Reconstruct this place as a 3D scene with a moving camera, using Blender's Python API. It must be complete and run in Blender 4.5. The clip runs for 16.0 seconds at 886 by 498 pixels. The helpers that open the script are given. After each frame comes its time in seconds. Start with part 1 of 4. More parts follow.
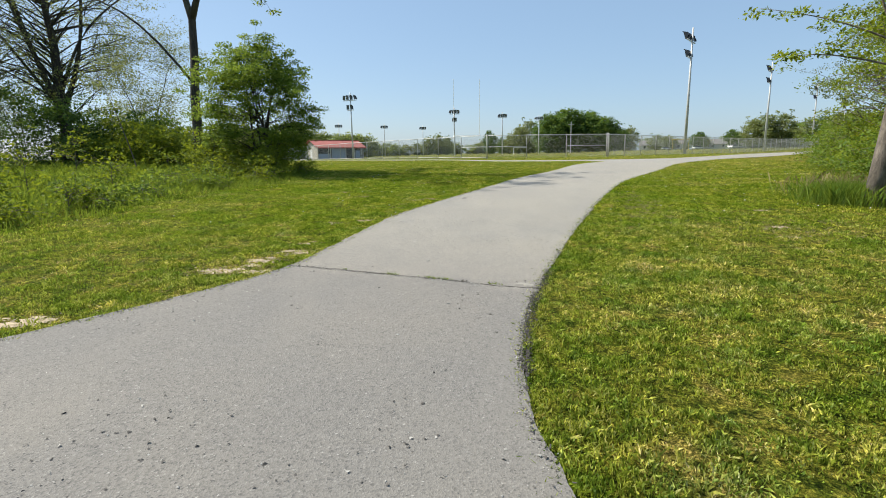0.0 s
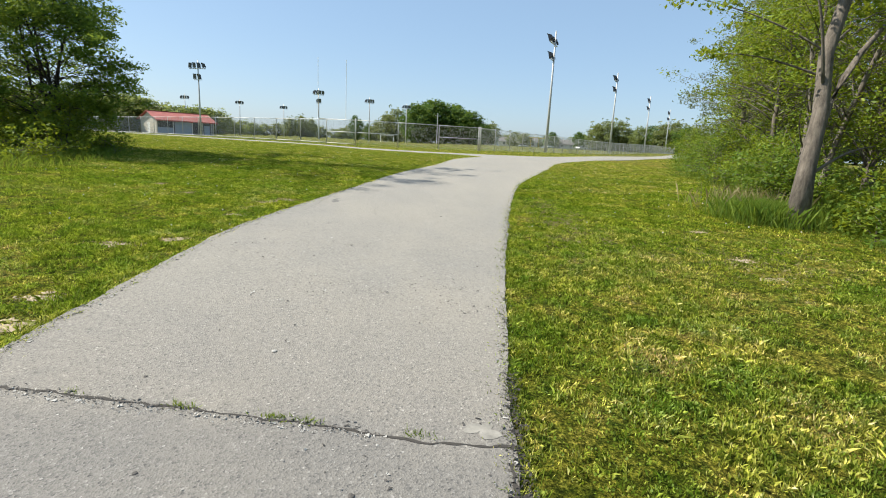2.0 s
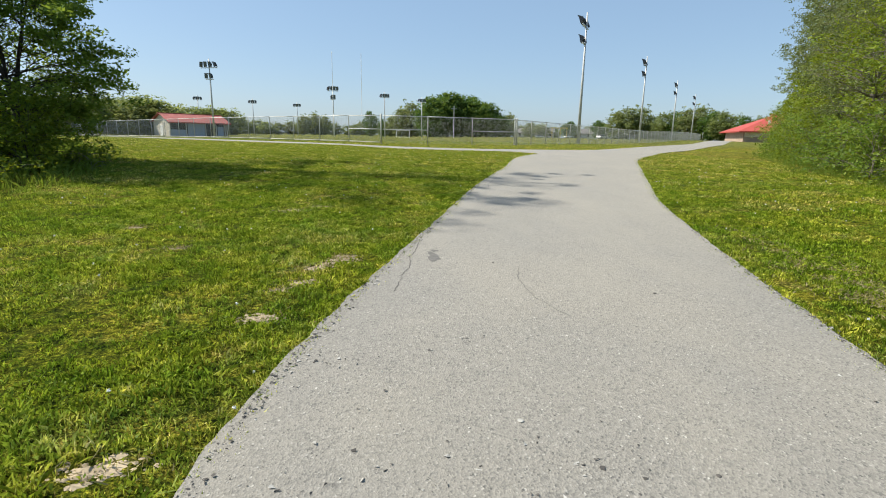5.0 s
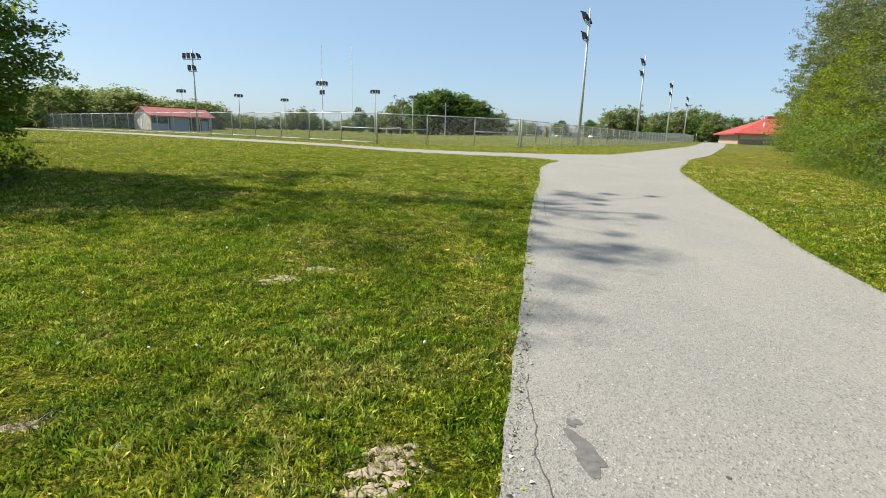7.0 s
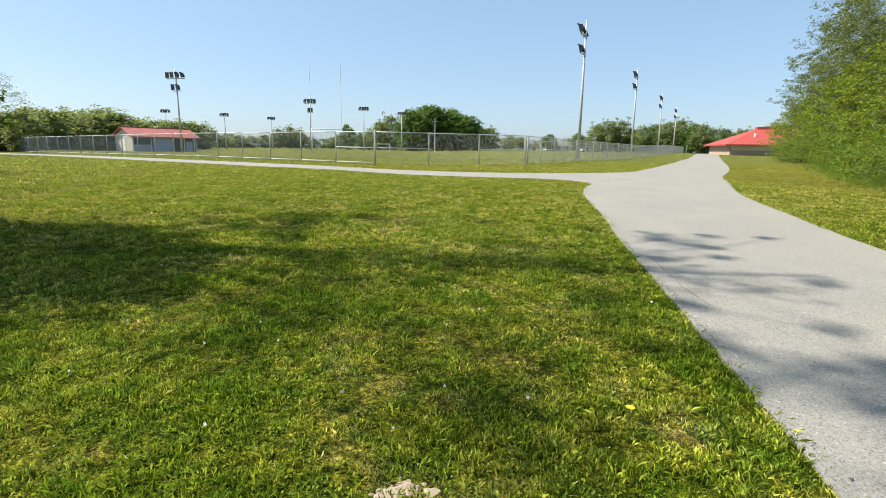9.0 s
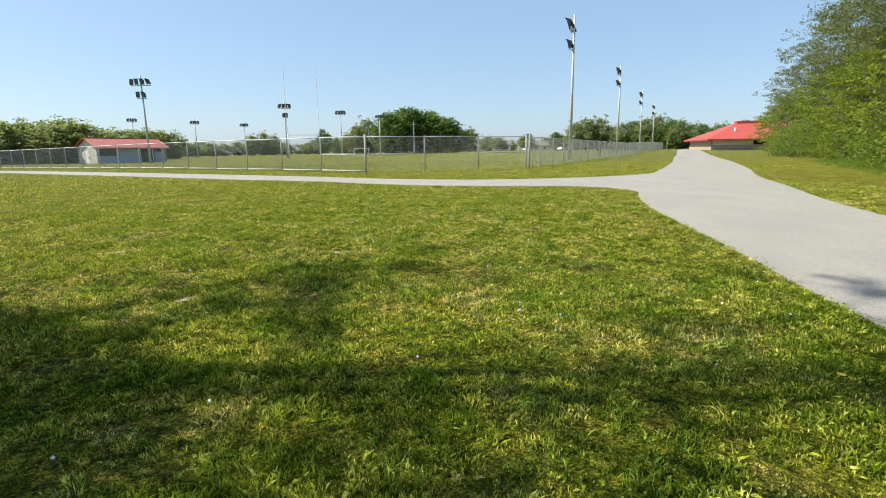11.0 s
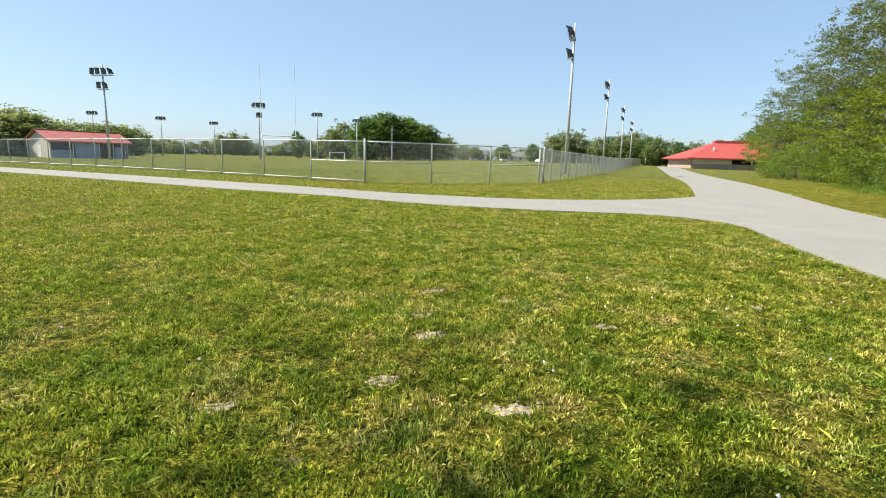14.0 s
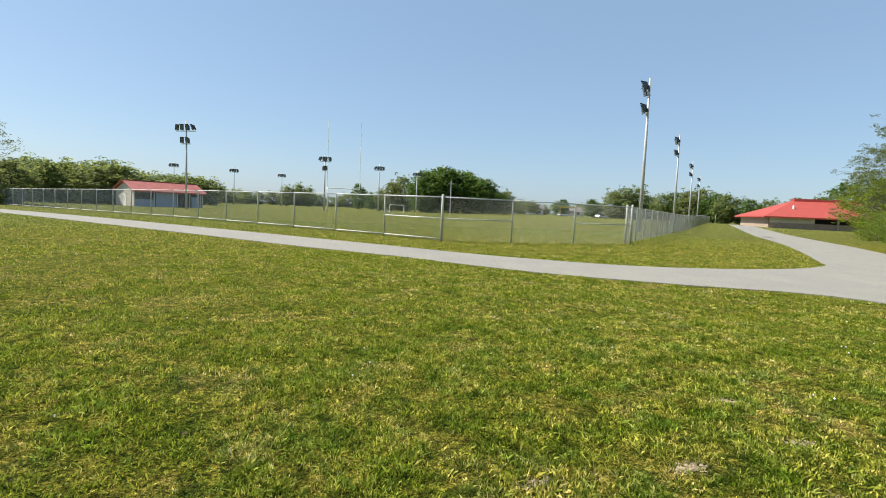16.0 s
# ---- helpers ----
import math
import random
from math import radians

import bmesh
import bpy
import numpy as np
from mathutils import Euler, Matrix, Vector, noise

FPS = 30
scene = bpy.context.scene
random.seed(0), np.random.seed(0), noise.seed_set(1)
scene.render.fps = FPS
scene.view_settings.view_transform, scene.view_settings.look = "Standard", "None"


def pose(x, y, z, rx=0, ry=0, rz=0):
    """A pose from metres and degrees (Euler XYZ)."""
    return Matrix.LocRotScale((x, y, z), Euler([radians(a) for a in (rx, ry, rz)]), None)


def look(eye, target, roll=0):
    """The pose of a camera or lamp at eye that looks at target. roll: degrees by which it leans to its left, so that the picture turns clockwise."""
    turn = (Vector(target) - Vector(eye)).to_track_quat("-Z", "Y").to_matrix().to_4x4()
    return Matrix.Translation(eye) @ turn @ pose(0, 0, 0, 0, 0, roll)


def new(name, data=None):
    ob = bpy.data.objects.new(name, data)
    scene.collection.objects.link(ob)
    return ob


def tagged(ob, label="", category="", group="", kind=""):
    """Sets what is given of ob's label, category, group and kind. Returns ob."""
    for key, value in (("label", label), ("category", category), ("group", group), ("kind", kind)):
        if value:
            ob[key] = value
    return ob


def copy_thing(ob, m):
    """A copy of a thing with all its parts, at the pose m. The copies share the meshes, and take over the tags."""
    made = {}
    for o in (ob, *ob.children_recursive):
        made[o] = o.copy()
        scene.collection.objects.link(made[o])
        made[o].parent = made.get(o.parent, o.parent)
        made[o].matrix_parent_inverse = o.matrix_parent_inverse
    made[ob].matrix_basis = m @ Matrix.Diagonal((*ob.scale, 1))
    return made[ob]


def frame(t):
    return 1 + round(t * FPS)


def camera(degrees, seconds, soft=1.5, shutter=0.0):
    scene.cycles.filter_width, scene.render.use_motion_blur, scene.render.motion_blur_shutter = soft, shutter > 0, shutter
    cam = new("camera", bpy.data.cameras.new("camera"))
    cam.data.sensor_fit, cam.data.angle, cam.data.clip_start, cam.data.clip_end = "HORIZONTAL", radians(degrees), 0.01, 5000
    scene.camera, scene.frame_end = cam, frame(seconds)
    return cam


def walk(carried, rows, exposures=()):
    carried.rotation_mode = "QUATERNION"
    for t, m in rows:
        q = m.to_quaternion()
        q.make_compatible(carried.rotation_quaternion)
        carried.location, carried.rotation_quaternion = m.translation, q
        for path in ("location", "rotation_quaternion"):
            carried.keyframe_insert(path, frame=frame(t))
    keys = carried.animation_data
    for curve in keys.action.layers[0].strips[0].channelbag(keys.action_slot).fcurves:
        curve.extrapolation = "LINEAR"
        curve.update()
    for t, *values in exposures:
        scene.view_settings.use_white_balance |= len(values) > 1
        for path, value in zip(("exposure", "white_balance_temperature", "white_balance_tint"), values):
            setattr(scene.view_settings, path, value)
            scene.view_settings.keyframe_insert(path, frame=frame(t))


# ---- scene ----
cam = camera(82.4, 16.0, 1.0)

PATH = [
    (0, (0.058, -0.647, 0.464), (0.11, 1.318, 0.094), -0.9),
    (0.5, (0.067, 0.034, 0.442), (0.348, 1.979, 0.066), -1.5),
    (1, (0.136, 0.74, 0.46), (0.598, 2.64, 0.04), 0.2),
    (1.5, (0.135, 1.45, 0.472), (0.777, 3.282, -0.009), 2.1),
    (2, (0.142, 2.198, 0.498), (0.718, 4.069, 0.089), 2.9),
    (2.5, (0.095, 2.926, 0.469), (0.61, 4.81, 0.037), 3.3),
    (3, (0.095, 3.629, 0.436), (0.639, 5.483, -0.078), 3.6),
    (5.5, (-0.327, 6.93, 0.64), (0.191, 8.817, 0.226), 0.7),
    (6, (-0.309, 7.641, 0.699), (0.235, 9.523, 0.296), 0.8),
    (6.5, (-0.312, 8.334, 0.756), (0.27, 10.199, 0.331), 1.2),
    (7, (-0.309, 9.071, 0.786), (0.256, 10.937, 0.34), 1.9),
    (7.5, (-0.399, 9.766, 0.821), (0.181, 11.633, 0.402), 3.4),
    (8, (-0.434, 10.482, 0.833), (0.108, 12.359, 0.409), 2.9),
    (8.5, (-0.464, 11.131, 0.891), (0.068, 13.015, 0.483), 2.1),
    (9, (-0.539, 11.746, 0.966), (0.07, 13.611, 0.577), 0.9),
    (9.5, (-0.538, 12.491, 0.986), (0.086, 14.354, 0.61), 0.6),
    (12, (-0.95, 16.27, 1.152), (-0.185, 18.079, 0.777), -1.0),
    (12.5, (-0.988, 16.934, 1.156), (-0.175, 18.726, 0.802), -0.7),
    (13, (-1.034, 17.502, 1.161), (-0.178, 19.278, 0.826), -0.7),
    (13.5, (-1.091, 18.166, 1.203), (-0.3, 19.971, 0.859), -1.0),
    (14, (-1.176, 18.817, 1.194), (-0.376, 20.616, 0.842), 1.6),
    (14.5, (-1.227, 19.457, 1.189), (-0.463, 21.267, 0.815), 2.5),
    (15, (-1.355, 20.046, 1.235), (-0.647, 21.892, 0.929), 3.0),
    (15.5, (-1.484, 20.551, 1.279), (-0.802, 22.416, 1.04), 2.5),
    (16, (-1.569, 20.961, 1.338), (-0.959, 22.86, 1.182), 2.5),
]
EXPOSURES = [(0, 0.68), (1, 0.80), (2, 0.78), (3, 0.68), (5.5, 0.64), (8, 0.84), (9.5, 0.88), (12, 0.83), (14.5, 0.93), (16, 0.66)]
walk(cam, [(t, look(e, g, r)) for t, e, g, r in PATH], EXPOSURES)

# ---- world, sun, light ----
SUN_EL, SUN_BEARING = 48.0, -66.0          # degrees up; degrees right of +y
world = bpy.data.worlds.new("world")
scene.world = world
world.use_nodes = True
wn = world.node_tree
sky = wn.nodes.new("ShaderNodeTexSky")
sky.sky_type = 'NISHITA'
sky.sun_disc = False
sky.sun_elevation = radians(SUN_EL)
sky.sun_rotation = radians(SUN_BEARING)
sky.altitude = 200
sky.air_density, sky.dust_density, sky.ozone_density = 1.0, 1.0, 2.4
haze = wn.nodes.new("ShaderNodeMixRGB")          # thin summer haze evens out the blue
haze.inputs[0].default_value = 0.45
haze.inputs[2].default_value = (3.15, 4.75, 6.6, 1)
wn.links.new(sky.outputs[0], haze.inputs[1])
wn.links.new(haze.outputs[0], wn.nodes["Background"].inputs[0])
wn.nodes["Background"].inputs[1].default_value = 0.085
sun = bpy.data.lights.new("sun", 'SUN')
sun.energy, sun.angle, sun.color = 5.0, radians(0.6), (1.0, 0.945, 0.84)
_b, _e = radians(SUN_BEARING), radians(SUN_EL)
SUN_FROM = Vector((math.sin(_b) * math.cos(_e), math.cos(_b) * math.cos(_e), math.sin(_e)))
new("sun", sun).matrix_world = look(SUN_FROM * 200, (0, 0, 0))

# ---- terrain ----


def smooth(v):
    v = np.clip(v, 0, 1)
    return v * v * (3 - 2 * v)


def gz(x, y):
    """Height of the ground: a slope up to the playing field, which falls to the west and rises to the east."""
    x, y = np.asarray(x, float), np.asarray(y, float)
    base = -0.09 * np.log1p(np.exp(np.clip((23 - np.maximum(y, -40)) / 2, -60, 60)))
    drop = -0.35 * smooth((y - 50) / 50) * smooth((5 - x) / 20)
    rise = 0.65 * smooth((y - 55) / 70) * smooth((x - 35) / 45)
    dip = -0.09 * smooth((x - 0.5) / 4.5) * smooth((y - 14) / 5) * smooth((46 - y) / 14)
    return base + drop + rise + dip


def gzf(x, y):
    return float(gz(x, y))


# ---- materials ----


class Nodes:
    """Short hand for a node material."""

    def __init__(self, name):
        self.m = bpy.data.materials.new(name)
        self.m.use_nodes = True
        self.t = self.m.node_tree
        self.b = self.t.nodes["Principled BSDF"]
        self.out = self.t.nodes["Material Output"]

    def n(self, kind, **sets):
        node = self.t.nodes.new("ShaderNode" + kind)
        for k, v in sets.items():
            node.inputs[k.replace("_", " ")].default_value = v
        return node

    def l(self, a, b):
        self.t.links.new(a, b)

    def noise(self, scale, detail=4.0, rough=0.6, coords=None, stretch=None):
        nd = self.n("TexNoise", Scale=scale, Detail=detail, Roughness=rough)
        co = coords or self.pos()
        if stretch:
            mp = self.n("Mapping")
            mp.inputs["Scale"].default_value = stretch
            self.l(co, mp.inputs[0])
            co = mp.outputs[0]
        self.l(co, nd.inputs["Vector"])
        return nd.outputs[0]

    def pos(self):
        return self.n("NewGeometry").outputs["Position"]

    def obj(self):
        return self.n("TexCoord").outputs["Object"]

    def ramp(self, fac, stops):
        r = self.n("ValToRGB")
        el = r.color_ramp.elements
        while len(el) < len(stops):
            el.new(0.5)
        for e, (p, c) in zip(el, stops):
            e.position = p
            e.color = (*c, 1) if len(c) == 3 else c
        self.l(fac, r.inputs[0])
        return r.outputs[0]

    def grey(self, fac, lo, hi, a=0.0, b=1.0):
        r = self.n("MapRange")
        for k, v in zip(("From Min", "From Max", "To Min", "To Max"), (lo, hi, a, b)):
            r.inputs[k].default_value = v
        self.l(fac, r.inputs[0])
        return r.outputs[0]

    def mix(self, fac, a, b, mode='MIX'):
        m = self.n("MixRGB")
        m.blend_type = mode
        for k, v in ((0, fac), (1, a), (2, b)):
            if isinstance(v, (int, float)):
                m.inputs[k].default_value = v
            elif isinstance(v, tuple):
                m.inputs[k].default_value = (*v, 1)
            else:
                self.l(v, m.inputs[k])
        return m.outputs[0]

    def bump(self, height, strength=0.3, dist=0.01):
        b = self.n("Bump", Strength=strength, Distance=dist)
        self.l(height, b.inputs["Height"])
        self.l(b.outputs[0], self.b.inputs["Normal"])

    def done(self, colour, rough=0.8, metal=0.0):
        if isinstance(colour, tuple):
            self.b.inputs["Base Color"].default_value = (*colour, 1)
        else:
            self.l(colour, self.b.inputs["Base Color"])
        if isinstance(rough, (int, float)):
            self.b.inputs["Roughness"].default_value = rough
        else:
            self.l(rough, self.b.inputs["Roughness"])
        self.b.inputs["Metallic"].default_value = metal
        return self.m


def turf_tint(k):
    """Large and small patches of lush, yellowed and dry turf, by place."""
    big = k.noise(0.30, 3, 0.55)
    mid = k.noise(1.5, 5, 0.62)
    streak = k.noise(0.8, 4, 0.55, stretch=(0.4, 1.0, 1.0))
    base = k.ramp(mid, [(0.28, (0.118, 0.185, 0.012)), (0.44, (0.205, 0.240, 0.020)), (0.58, (0.285, 0.295, 0.034)), (0.72, (0.385, 0.335, 0.105))])
    lush = k.mix(k.grey(big, 0.48, 0.66, 0, 0.6), base, (0.145, 0.220, 0.016))
    warm = k.mix(k.grey(streak, 0.52, 0.72, 0, 0.6), lush, (0.400, 0.335, 0.110))
    axis = k.n("SeparateXYZ")
    k.l(k.pos(), axis.inputs[0])
    upper = k.grey(axis.outputs["Y"], 14.0, 21.0, 0.0, 0.7)
    warm = k.mix(upper, warm, k.ramp(mid, [(0.36, (0.215, 0.235, 0.030)), (0.52, (0.340, 0.315, 0.062)), (0.66, (0.430, 0.350, 0.120))]))
    lower = k.grey(axis.outputs["Y"], 4.5, 9.0, 0.5, 0.0)
    warm = k.mix(lower, warm, k.ramp(mid, [(0.34, (0.205, 0.225, 0.036)), (0.52, (0.325, 0.310, 0.072)), (0.66, (0.420, 0.345, 0.130))]))
    warm = k.mix(k.grey(axis.outputs["Y"], 40.0, 56.0, 0.0, 0.75), warm, k.ramp(mid, [(0.36, (0.190, 0.225, 0.066)), (0.62, (0.275, 0.280, 0.098))]))
    tuft = k.ramp(k.noise(10.5, 4, 0.68), [(0.38, (0.36, 0.47, 0.38)), (0.50, (0.95, 0.97, 0.90)), (0.61, (1.32, 1.28, 1.40))])
    clump = k.ramp(k.noise(4.2, 4, 0.62), [(0.40, (0.62, 0.78, 0.66)), (0.50, (0.98, 1.0, 0.95)), (0.60, (1.15, 1.10, 1.25))])
    fine = k.ramp(k.noise(30, 3, 0.7), [(0.36, (0.50, 0.56, 0.50)), (0.50, (1.0, 1.0, 1.0)), (0.64, (1.30, 1.27, 1.38))])
    tuft = k.mix(1.0, k.mix(1.0, tuft, clump, 'MULTIPLY'), fine, 'MULTIPLY')
    warm = k.mix(1.0, warm, (1.40, 1.33, 1.18), 'MULTIPLY')
    return k.mix(1.0, warm, tuft, 'MULTIPLY')


def mat_ground():
    k = Nodes("turf_ground")
    tint = turf_tint(k)
    # Dark stops also paint the shade in the gaps between blades
    speck = k.ramp(k.noise(26, 5, 0.75), [(0.34, (0.14, 0.15, 0.12)), (0.50, (0.42, 0.42, 0.37)), (0.66, (1.0, 0.94, 0.92))])
    grain = k.ramp(k.noise(75, 4, 0.8), [(0.38, (0.20, 0.24, 0.18)), (0.50, (0.85, 0.85, 0.80)), (0.62, (1.75, 1.65, 1.7))])
    col = k.mix(1.0, k.mix(1.0, tint, speck, 'MULTIPLY'), grain, 'MULTIPLY')
    soil = k.ramp(k.noise(9, 5, 0.65), [(0.3, (0.16, 0.12, 0.07)), (0.7, (0.34, 0.27, 0.17))])
    col = k.mix(k.grey(k.noise(2.6, 5, 0.62), 0.68, 0.76, 0, 0.8), col, soil)
    k.bump(k.noise(45, 5, 0.75), 1.0, 0.05)
    k.b.inputs["Specular IOR Level"].default_value = 0.05
    return k.done(col, 0.95)


def mat_blades():
    k = Nodes("grass_blades")
    tint = turf_tint(k)
    rnd = k.n("NewGeometry").outputs["Random Per Island"]
    # The darkest blades stand in for shaded gaps in the turf
    hue = k.ramp(rnd, [(0.0, (0.16, 0.21, 0.15)), (0.30, (0.62, 0.70, 0.56)), (0.58, (1.32, 1.38, 1.25)), (0.80, (1.58, 1.56, 1.9)), (0.92, (1.62, 1.52, 2.7)), (1.0, (1.72, 1.60, 3.6))])
    col = k.mix(1.0, tint, hue, 'MULTIPLY')
    col = k.mix(k.grey(k.noise(1.7, 5, 0.65), 0.50, 0.62, 0, 0.75), col, k.mix(1.0, col, (0.66, 0.86, 0.85), 'MULTIPLY'))
    col = k.mix(k.grey(k.noise(11, 3, 0.6), 0.36, 0.50, 0.65, 0.0), col, k.mix(1.0, col, (1.14, 1.06, 1.3), 'MULTIPLY'))
    col = k.mix(k.grey(k.noise(5.2, 4, 0.7), 0.50, 0.60, 0, 0.75), col, k.mix(1.0, col, (0.58, 0.64, 0.50), 'MULTIPLY'))
    col = k.mix(k.grey(k.noise(3.7, 4, 0.7, k.pos()), 0.38, 0.50, 0.8, 0.0), col, k.mix(1.0, col, (1.20, 1.14, 1.35), 'MULTIPLY'))
    dif, tra, mx = k.n("BsdfDiffuse"), k.n("BsdfTranslucent"), k.n("MixShader", Fac=0.40)
    k.l(col, dif.inputs[0])
    k.l(k.mix(0.45, col, (0.235, 0.315, 0.030)), tra.inputs[0])
    k.l(dif.outputs[0], mx.inputs[1])
    k.l(tra.outputs[0], mx.inputs[2])
    k.l(mx.outputs[0], k.out.inputs[0])
    return k.m


def mat_leaf(name, dark, mid, light, trans=0.35):
    k = Nodes(name)
    rnd = k.n("NewGeometry").outputs["Random Per Island"]
    col = k.ramp(rnd, [(0.0, dark), (0.5, mid), (1.0, light)])
    col = k.mix(k.grey(k.noise(0.6, 3), 0.45, 0.7, 0.0, 0.3), col, dark)
    dif, tra, mx, gl, m2 = k.n("BsdfDiffuse"), k.n("BsdfTranslucent"), k.n("MixShader", Fac=trans), k.n("BsdfGlossy", Roughness=0.55), k.n("MixShader", Fac=0.012)
    k.l(col, dif.inputs[0])
    k.l(k.mix(0.5, col, (light[0] * 1.5, light[1] * 1.3, light[2] * 0.6)), tra.inputs[0])
    k.l(dif.outputs[0], mx.inputs[1])
    k.l(tra.outputs[0], mx.inputs[2])
    k.l(mx.outputs[0], m2.inputs[1])
    k.l(gl.outputs[0], m2.inputs[2])
    k.l(m2.outputs[0], k.out.inputs[0])
    return k.m


def mat_bark(name, a, b):
    k = Nodes(name)
    ridges = k.noise(9, 6, 0.7, k.obj(), (1.6, 1.6, 0.35))
    col = k.ramp(ridges, [(0.32, a), (0.68, b)])
    col = k.mix(k.grey(k.noise(1.3, 3, 0.6, k.obj()), 0.5, 0.7, 0, 0.35), col, (0.16, 0.17, 0.12))
    k.bump(ridges, 0.9, 0.03)
    return k.done(col, 0.95)


def mat_path():
    k = Nodes("path_asphalt")
    stones = k.n("TexVoronoi", Scale=105.0)
    k.l(k.pos(), stones.inputs["Vector"])
    chips = k.ramp(stones.outputs["Color"], [(0.0, (0.085, 0.082, 0.08)), (0.16, (0.175, 0.168, 0.158)), (0.42, (0.245, 0.232, 0.212)), (0.82, (0.280, 0.266, 0.244)), (0.93, (0.37, 0.355, 0.33)), (1.0, (0.56, 0.54, 0.51))])
    fine = k.ramp(k.noise(190, 3, 0.7), [(0.3, (0.72, 0.72, 0.72)), (0.7, (1.15, 1.15, 1.15))])
    col = k.mix(0.75, chips, fine, 'MULTIPLY')
    stain = k.ramp(k.noise(0.55, 5, 0.6), [(0.36, (0.93, 0.935, 0.945)), (0.60, (1.03, 1.02, 1.0))])
    col = k.mix(1.0, col, stain, 'MULTIPLY')
    spots = k.grey(k.noise(3.5, 4, 0.55), 0.68, 0.78, 0, 0.25)
    col = k.mix(spots, col, (0.15, 0.145, 0.135))
    dust = k.grey(k.noise(1.1, 4, 0.5, stretch=(1, 0.4, 1)), 0.52, 0.72, 0, 0.3)
    col = k.mix(dust, col, (0.30, 0.278, 0.24))
    # Tone along the path: darker before the joint, then steadily paler
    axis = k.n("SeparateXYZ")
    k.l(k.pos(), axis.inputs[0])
    toned = k.n("Math")
    toned.operation = 'ADD'
    k.l(axis.outputs["Y"], toned.inputs[0])
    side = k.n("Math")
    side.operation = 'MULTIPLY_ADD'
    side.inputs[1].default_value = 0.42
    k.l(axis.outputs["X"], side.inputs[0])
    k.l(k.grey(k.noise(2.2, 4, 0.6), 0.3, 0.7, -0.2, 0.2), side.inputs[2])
    k.l(side.outputs[0], toned.inputs[1])
    pale = k.ramp(k.grey(toned.outputs[0], 3.5, 15.0), [(0.07, (0.735, 0.73, 0.715)), (0.10, (0.90, 0.88, 0.835)), (0.3, (0.97, 0.965, 0.915)), (1.0, (1.09, 1.085, 1.025))])
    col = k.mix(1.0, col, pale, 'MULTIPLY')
    k.bump(k.mix(0.5, stones.outputs["Distance"], k.noise(160, 3, 0.7)), 0.8, 0.006)
    return k.done(col, 0.92)


def mat_plain(name, colour, rough=0.6, metal=0.0, vary=0.18, scale=3.0):
    k = Nodes(name)
    c0 = tuple(c * (1 - vary) for c in colour)
    c1 = tuple(min(1.0, c * (1 + vary)) for c in colour)
    col = k.ramp(k.noise(scale, 5, 0.65, k.obj()), [(0.3, c0), (0.7, c1)])
    k.bump(k.noise(scale * 14, 3, 0.6, k.obj()), 0.12, 0.004)
    return k.done(col, rough, metal)


GROUND = mat_ground()
BLADES = mat_blades()
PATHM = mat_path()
BARK = mat_bark("grey_bark", (0.055, 0.045, 0.036), (0.20, 0.17, 0.135))
BARK_DARK = mat_bark("dark_bark", (0.02, 0.017, 0.014), (0.075, 0.062, 0.052))
LEAF_FRESH = mat_leaf("fresh_leaf", (0.070, 0.125, 0.012), (0.155, 0.225, 0.022), (0.270, 0.325, 0.044), 0.36)
LEAF_DARK = mat_leaf("dark_leaf", (0.030, 0.075, 0.018), (0.066, 0.132, 0.030), (0.132, 0.205, 0.048), 0.40)
LEAF_BUSH = mat_leaf("bush_leaf", (0.052, 0.116, 0.020), (0.120, 0.212, 0.034), (0.230, 0.312, 0.056), 0.48)
LEAF_SUN = mat_leaf("young_leaf", (0.060, 0.110, 0.010), (0.140, 0.205, 0.019), (0.250, 0.305, 0.038), 0.36)
LEAF_MID = mat_leaf("mid_leaf", (0.060, 0.110, 0.010), (0.135, 0.200, 0.018), (0.230, 0.285, 0.030), 0.45)
LEAF_GREY = mat_leaf("pale_leaf", (0.095, 0.135, 0.050), (0.165, 0.210, 0.085), (0.245, 0.285, 0.125), 0.42)
WEED = mat_leaf("weed_leaf", (0.052, 0.112, 0.013), (0.116, 0.200, 0.023), (0.215, 0.285, 0.048), 0.45)
# Lighter and greyer than near leaves: distance haze put into the colour
LEAF_HAZED = mat_leaf("hazed_far_leaf", (0.088, 0.130, 0.052), (0.165, 0.218, 0.088), (0.255, 0.312, 0.130), 0.55)
LEAF_ASH = mat_leaf("ash_leaf", (0.062, 0.092, 0.034), (0.115, 0.152, 0.058), (0.190, 0.228, 0.092), 0.34)
CLOVER = mat_leaf("clover_leaf", (0.070, 0.135, 0.010), (0.150, 0.220, 0.017), (0.250, 0.310, 0.030), 0.42)
STRAW = mat_leaf("straw", (0.16, 0.14, 0.06), (0.26, 0.23, 0.11), (0.36, 0.32, 0.17), 0.25)
GALV = mat_plain("galvanised_steel", (0.55, 0.56, 0.54), 0.5, 0.25)
POST = mat_plain("weathered_post", (0.46, 0.46, 0.41), 0.6, 0.15)
RAILM = mat_plain("pale_rail_paint", (0.46, 0.45, 0.41), 0.6, 0.0, 0.12)
WIRE = mat_plain("wire", (0.30, 0.32, 0.31), 0.5, 0.5)
POLE = mat_plain("pole_steel", (0.47, 0.47, 0.45), 0.55, 0.2)
LAMPM = mat_plain("lamp_housing", (0.035, 0.04, 0.05), 0.5, 0.2)
LENS = mat_plain("lamp_glass", (0.10, 0.12, 0.14), 0.15, 0.0)
WHITE = mat_plain("white_paint", (0.78, 0.78, 0.75), 0.55, 0.0, 0.06)
SIDING = mat_plain("pale_siding", (0.60, 0.55, 0.47), 0.7, 0.0, 0.1)
